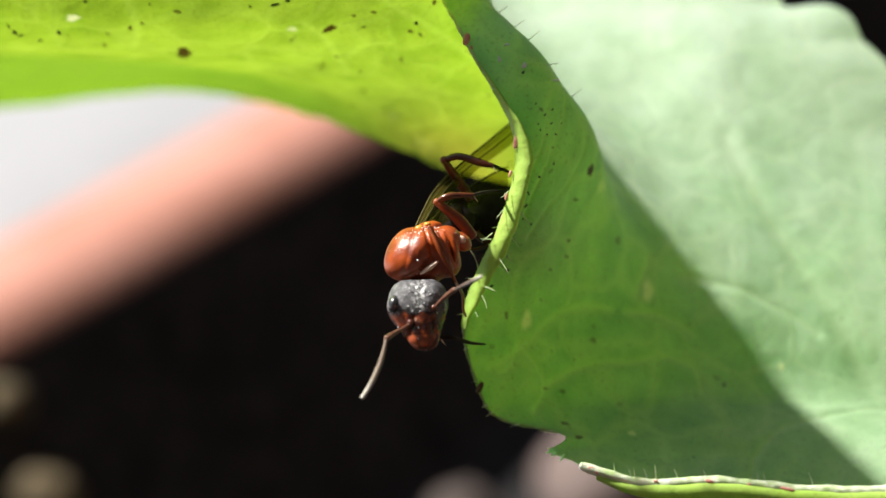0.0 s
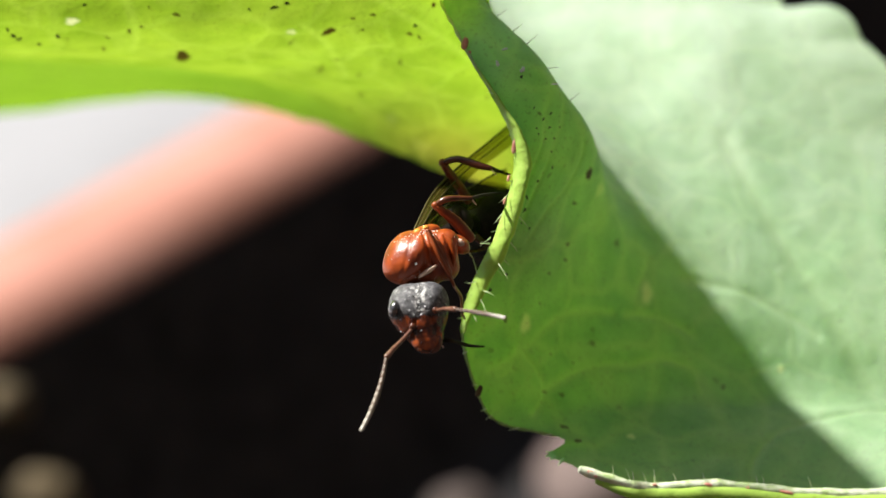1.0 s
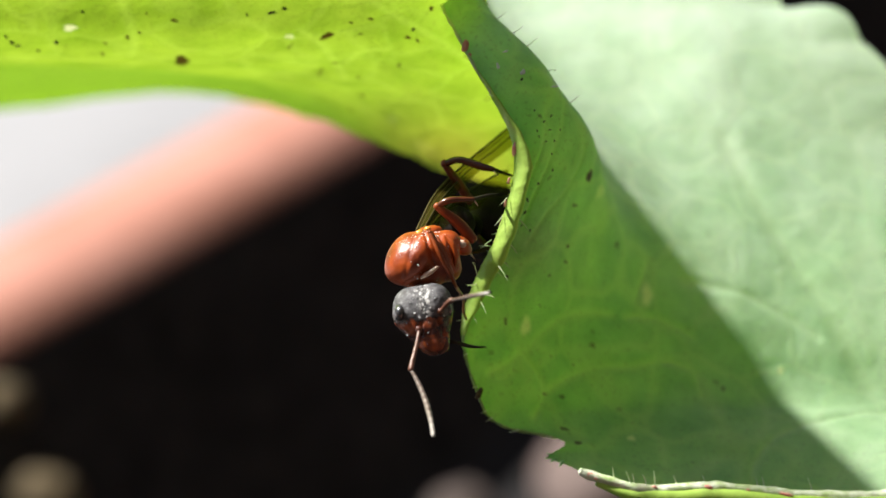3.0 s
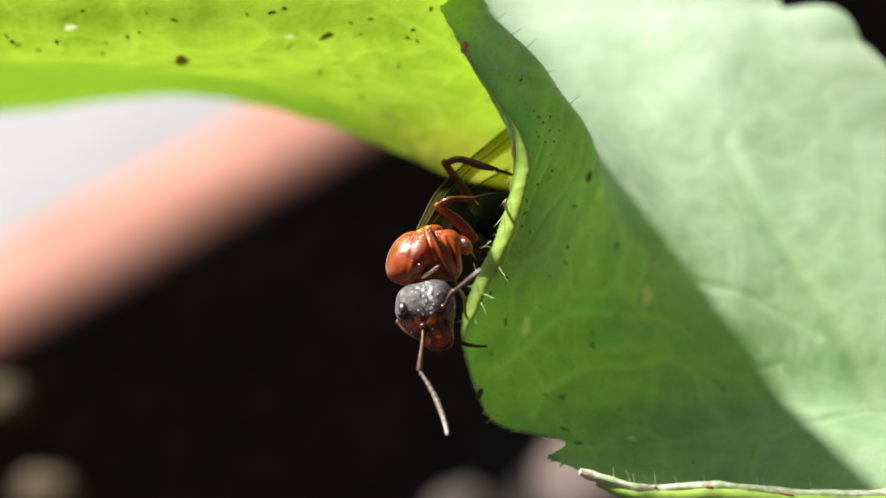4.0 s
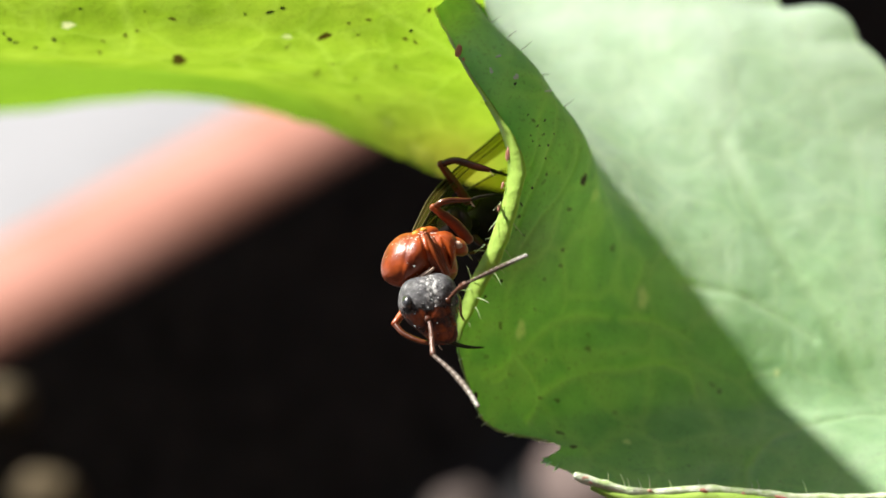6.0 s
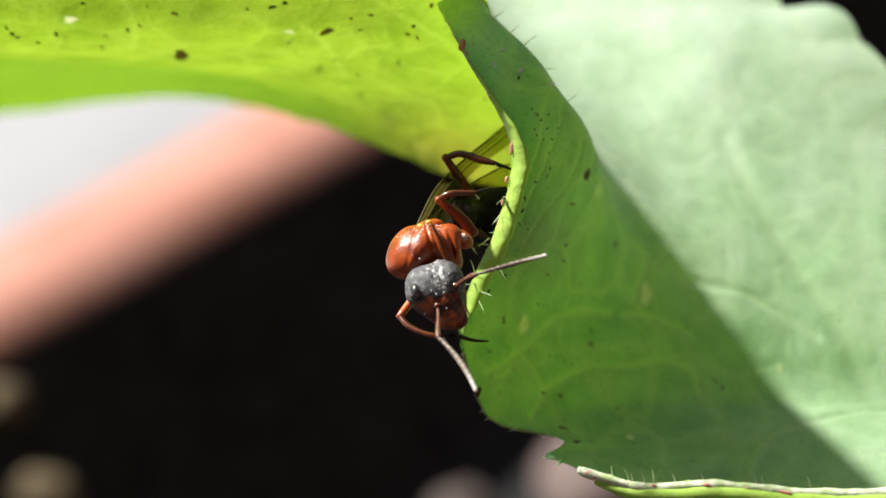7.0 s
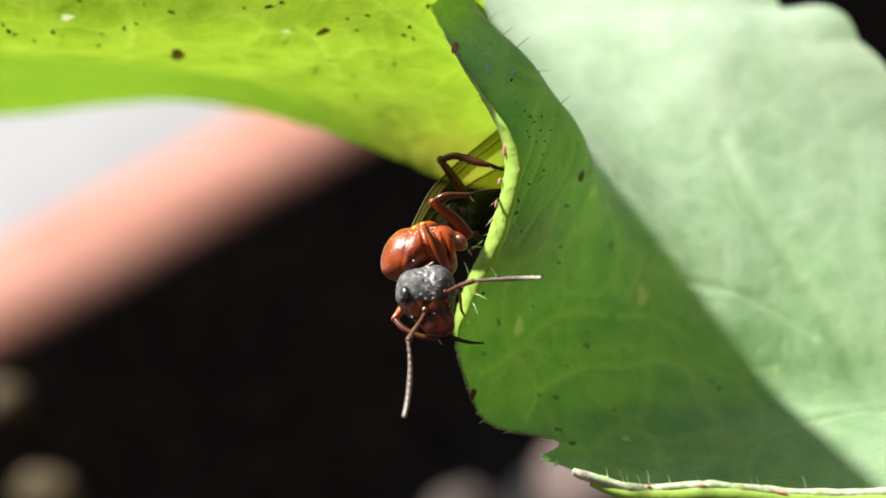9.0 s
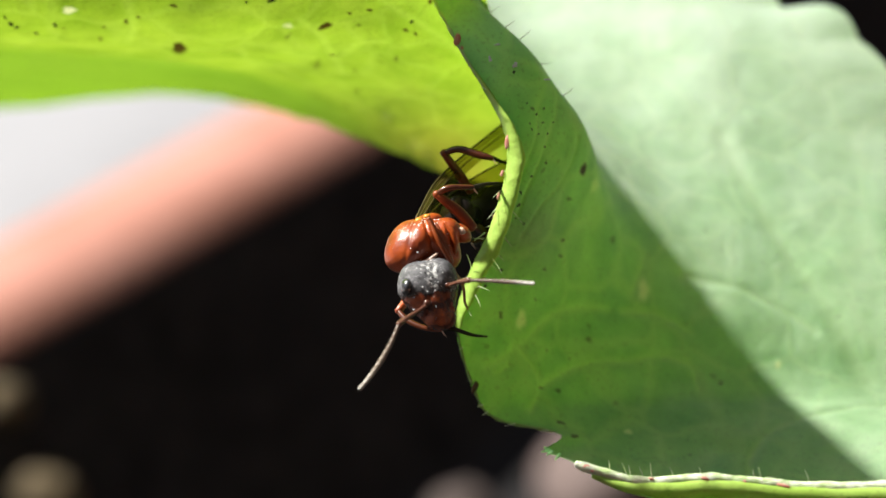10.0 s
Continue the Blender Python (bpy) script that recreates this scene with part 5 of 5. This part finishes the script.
LEFT_ANTENNA = [(0, (-0.80, -1.24, -0.46), (-0.77, -1.83, -1.91)), (0.2, (-0.63, -1.39, -0.29), (-0.89, -2.29, -1.23)), (0.3, (-0.73, -1.35, -0.24), (-0.12, -1.93, -1.96)),
             (0.5, (-0.54, -1.44, -0.22), (-0.98, -2.10, -1.48)), (0.7, (-0.73, -0.94, -1.00), (-0.68, -1.13, -2.41)), (0.8, (-0.73, -0.95, -0.98), (-0.74, -0.98, -2.46)),
             (1, (-0.88, -0.85, -0.96), (-0.83, -1.05, -2.40)), (1.2, (-0.54, -0.96, -1.09), (0.33, -1.12, -2.49)), (1.3, (-0.59, -0.89, -1.12), (0.18, -1.16, -2.49)),
             (1.5, (-0.89, -0.95, -0.84), (-0.80, -1.48, -2.17)), (1.7, (-0.93, -0.89, -0.86), (-0.91, -0.36, -2.57)), (1.8, (-0.77, -1.07, -0.81), (-0.68, -0.18, -2.66)),
             (2, (-0.55, -0.64, -1.30), (0.37, -1.67, -2.15)), (2.2, (-0.39, -0.84, -1.24), (0.69, -1.50, -2.20)), (2.5, (-0.57, -0.94, -1.10), (0.07, -1.55, -2.27)),
             (2.7, (-0.37, -0.78, -1.29), (0.98, -1.37, -2.17)), (3.2, (-0.28, -0.71, -1.35), (0.61, -1.69, -2.08)), (3.8, (-0.22, -0.29, -1.51), (1.04, -1.60, -1.98)),
             (4, (-0.14, -0.57, -1.44), (0.94, -1.57, -2.06)), (4.1, (-0.54, -1.16, -0.88), (0.02, -2.16, -1.70)), (4.2, (-0.65, -1.25, -0.65), (-0.11, -2.17, -1.68)),
             (4.3, (-0.25, -0.79, -1.31), (0.96, -1.61, -2.01)), (4.4, (-0.03, -0.69, -1.39), (1.77, -1.21, -1.72)), (4.5, (-0.05, -0.97, -1.21), (1.33, -1.15, -2.12)),
             (4.6, (-0.05, -1.21, -0.97), (1.01, -1.32, -2.19)), (4.7, (0.07, -1.03, -1.16), (1.42, -1.07, -2.10)), (4.8, (-0.09, -0.85, -1.29), (1.86, -1.16, -1.66)),
             (5, (-0.26, -1.15, -1.01), (0.32, -2.07, -1.78)), (5.1, (0.10, -1.23, -0.94), (0.85, -1.86, -1.84)), (5.2, (0.03, -1.37, -0.72), (1.37, -1.71, -1.66)),
             (5.3, (-0.07, -1.39, -0.69), (0.64, -2.20, -1.52)), (5.5, (-0.11, -1.04, -1.14), (1.98, -1.45, -1.24)), (5.7, (0.20, -0.99, -1.18), (1.81, -1.42, -1.52)),
             (6.2, (0.08, -1.08, -1.11), (1.37, -1.72, -1.65)), (6.8, (-0.05, -1.15, -1.04), (1.08, -1.59, -1.97)), (7, (0.02, -1.20, -0.98), (1.25, -1.75, -1.72)),
             (7.2, (-0.09, -1.41, -0.65), (0.24, -2.42, -1.28)), (7.3, (-0.32, -1.38, -0.62), (-0.07, -2.52, -1.11)), (7.5, (-0.13, -1.30, -0.83), (1.03, -1.68, -1.92)),
             (7.7, (-0.32, -1.19, -0.94), (0.03, -2.50, -1.16)), (7.8, (-0.00, -1.30, -0.85), (0.41, -2.23, -1.56)), (8, (0.21, -1.24, -0.91), (1.31, -1.37, -1.99)),
             (8.2, (0.02, -1.25, -0.92), (0.24, -2.46, -1.20)), (8.3, (0.02, -1.30, -0.85), (0.66, -2.03, -1.73)), (8.5, (0.15, -1.21, -0.96), (1.17, -0.79, -2.36)),
             (8.7, (-0.36, -1.34, -0.69), (-0.06, -1.73, -2.14)), (8.8, (-0.38, -1.36, -0.64), (-0.33, -2.05, -1.81)), (9, (-0.57, -1.10, -0.93), (-0.13, -1.16, -2.49)),
             (9.1, (-0.43, -1.24, -0.83), (-0.26, -1.81, -2.05)), (9.2, (-0.76, -1.19, -0.63), (-0.67, -1.99, -1.78)), (9.3, (-0.70, -1.27, -0.54), (-0.76, -1.66, -2.06)),
             (9.4, (-0.50, -1.16, -0.89), (-0.20, -1.54, -2.27)), (9.5, (-0.64, -1.36, -0.36), (-0.61, -2.09, -1.68)), (9.6, (-0.69, -1.36, -0.30), (-0.57, -1.88, -1.92)),
             (9.7, (-0.89, -1.24, -0.24), (-0.86, -2.25, -1.32)), (9.8, (-1.04, -1.15, -0.12), (-1.13, -2.39, -0.76)), (9.9, (-0.84, -1.28, -0.23), (-0.76, -2.17, -1.51)),
             (10, (-0.94, -1.05, -0.64), (-1.30, -1.17, -2.12))]
RIGHT_ANTENNA = [(0, (0.70, -0.89, 0.64), (0.86, -2.57, 0.46)), (0.2, (0.69, -0.97, 0.52), (1.87, -2.02, 0.03)), (0.3, (0.59, -1.01, 0.56), (1.52, -2.21, 0.61)),
             (0.5, (0.49, -1.06, 0.58), (1.27, -2.33, 0.71)), (0.7, (0.62, -1.14, 0.07), (1.61, -2.23, -0.18)), (0.8, (0.48, -1.15, 0.38), (1.31, -2.36, 0.51)),
             (1, (0.67, -1.11, 0.07), (1.63, -2.20, -0.23)), (1.2, (0.50, -1.13, 0.40), (1.24, -2.33, 0.78)), (1.3, (0.49, -1.16, 0.32), (1.28, -2.41, 0.38)),
             (1.5, (0.72, -1.08, 0.11), (1.46, -2.29, -0.42)), (1.7, (0.46, -1.14, 0.43), (0.96, -2.48, 0.71)), (1.8, (0.45, -1.14, 0.44), (0.92, -2.56, 0.41)),
             (2, (0.36, -1.01, 0.74), (0.96, -2.50, 0.63)), (2.2, (0.41, -1.14, 0.46), (1.27, -2.43, 0.15)), (2.5, (0.44, -1.15, 0.41), (1.07, -2.52, 0.30)),
             (2.7, (0.42, -1.18, 0.35), (1.29, -2.42, 0.15)), (3.2, (0.37, -1.16, 0.45), (1.07, -2.49, 0.46)), (3.8, (0.35, -1.14, 0.52), (0.80, -2.53, 0.72)),
             (4, (0.34, -1.12, 0.57), (0.87, -2.50, 0.75)), (4.1, (0.31, -1.19, 0.42), (0.91, -2.50, 0.70)), (4.2, (0.27, -1.23, 0.33), (1.66, -2.13, 0.52)),
             (4.3, (0.53, -1.15, 0.29), (1.44, -2.31, 0.36)), (4.4, (0.40, -1.16, 0.45), (1.72, -1.97, 0.85)), (4.5, (0.81, -0.96, 0.35), (1.94, -1.94, 0.22)),
             (4.6, (0.33, -1.19, 0.41), (1.72, -1.90, 1.00)), (4.7, (0.48, -1.08, 0.54), (1.45, -2.19, 0.82)), (4.8, (0.40, -1.18, 0.36), (1.89, -1.90, 0.62)),
             (5, (0.44, -1.09, 0.55), (1.55, -2.06, 0.95)), (5.1, (0.49, -1.03, 0.62), (1.56, -1.99, 1.09)), (5.2, (0.56, -0.99, 0.63), (1.41, -2.10, 1.09)),
             (5.3, (0.56, -0.98, 0.64), (1.65, -2.04, 0.83)), (5.5, (0.72, -0.78, 0.76), (1.47, -2.12, 0.94)), (5.7, (0.55, -0.97, 0.67), (1.90, -1.68, 1.08)),
             (6.2, (0.59, -1.05, 0.48), (2.10, -1.52, 0.92)), (6.8, (0.60, -1.12, 0.25), (2.34, -1.25, 0.72)), (7, (0.65, -1.06, 0.39), (2.38, -1.21, 0.66)),
             (7.2, (0.61, -0.96, 0.63), (2.06, -1.59, 0.91)), (7.3, (0.64, -0.70, 0.89), (1.79, -1.86, 0.95)), (7.5, (0.70, -0.64, 0.88), (1.46, -1.99, 1.22)),
             (7.7, (0.79, -0.97, 0.35), (2.21, -1.52, 0.63)), (7.8, (0.70, -0.88, 0.65), (1.70, -1.76, 1.26)), (8, (0.90, -0.87, 0.35), (2.19, -1.49, 0.74)),
             (8.2, (0.77, -0.92, 0.50), (2.15, -1.59, 0.65)), (8.3, (0.71, -1.05, 0.31), (2.51, -1.12, 0.09)), (8.5, (0.67, -0.84, 0.73), (2.12, -1.50, 0.91)),
             (8.7, (0.81, -0.82, 0.60), (2.46, -1.22, 0.17)), (8.8, (0.76, -0.67, 0.81), (1.94, -1.74, 0.88)), (9, (0.94, -0.80, 0.40), (2.26, -1.57, 0.11)),
             (9.1, (0.85, -0.75, 0.64), (2.09, -1.63, 0.74)), (9.2, (0.71, -0.92, 0.58), (1.77, -2.01, 0.63)), (9.3, (0.77, -0.97, 0.40), (2.00, -1.87, 0.25)),
             (9.4, (0.57, -0.99, 0.62), (1.52, -2.04, 1.04)), (9.5, (0.78, -0.82, 0.64), (1.62, -2.11, 0.70)), (9.6, (0.92, -0.91, 0.14), (2.20, -1.64, -0.19)),
             (9.7, (0.74, -0.92, 0.54), (1.85, -1.98, 0.49)), (9.8, (0.62, -1.03, 0.50), (1.35, -2.19, 0.96)), (9.9, (0.68, -0.96, 0.55), (1.62, -2.06, 0.83)),
             (10, (0.73, -1.06, 0.19), (2.15, -1.70, -0.13))]


def small(q):
    return pose(q[0] * MM, q[1] * MM, q[2] * MM, *q[3:])


def between(rows, t):
    return [float(np.interp(t, [r[0] for r in rows], [r[1][k] for r in rows])) for k in range(len(rows[0][1]))]


def head_pose(t):
    q = between(HEAD_ROWS, t)
    turn = pose(0, 0, 0, 0, q[4], 0) @ pose(0, 0, 0, 0, 0, q[5])
    return Matrix.Translation(Vector(q[:3]) * MM) @ turn


def hang(at, way):
    """The pose of a joint at a place, whose downward axis points along way."""
    turn = Vector((0, 0, -1)).rotation_difference(Vector(way).normalized()).to_matrix().to_4x4()
    return Matrix.Translation(at) @ turn


def feeler(rows, socket, scape, flagellum):
    a, b = [], []
    for t, way, lash in rows:
        root = head_pose(t) @ (socket * MM)
        a.append((t, hang(root, way)))
        b.append((t, hang(root + Vector(way) * MM, lash)))
    walk(scape, a)
    walk(flagellum, b)


def motions():
    walk(leaf, [(t, STAGE @ small(q)) for t, q in LEAF_ROWS])
    walk(roof, [(t, small(q)) for t, q in LOBE_ROWS])
    home = Matrix.Translation(Vector(ANT_HOME) * MM)
    body = []
    for t, q in LEAF_ROWS:
        dx, dz = between([(r[0], r[1:]) for r in ANT_SHIFT], t)
        m = small(q) @ home
        m.translation += Vector((dx, 0, dz)) * MM
        body.append((t, STAGE @ m))
    walk(ant, body)
    walk(head, [(r[0], head_pose(r[0])) for r in HEAD_ROWS])
    feeler(LEFT_ANTENNA, LEFT_SOCKET, left_scape, left_flagellum)
    feeler(RIGHT_ANTENNA, RIGHT_SOCKET, right_scape, right_flagellum)


motions()
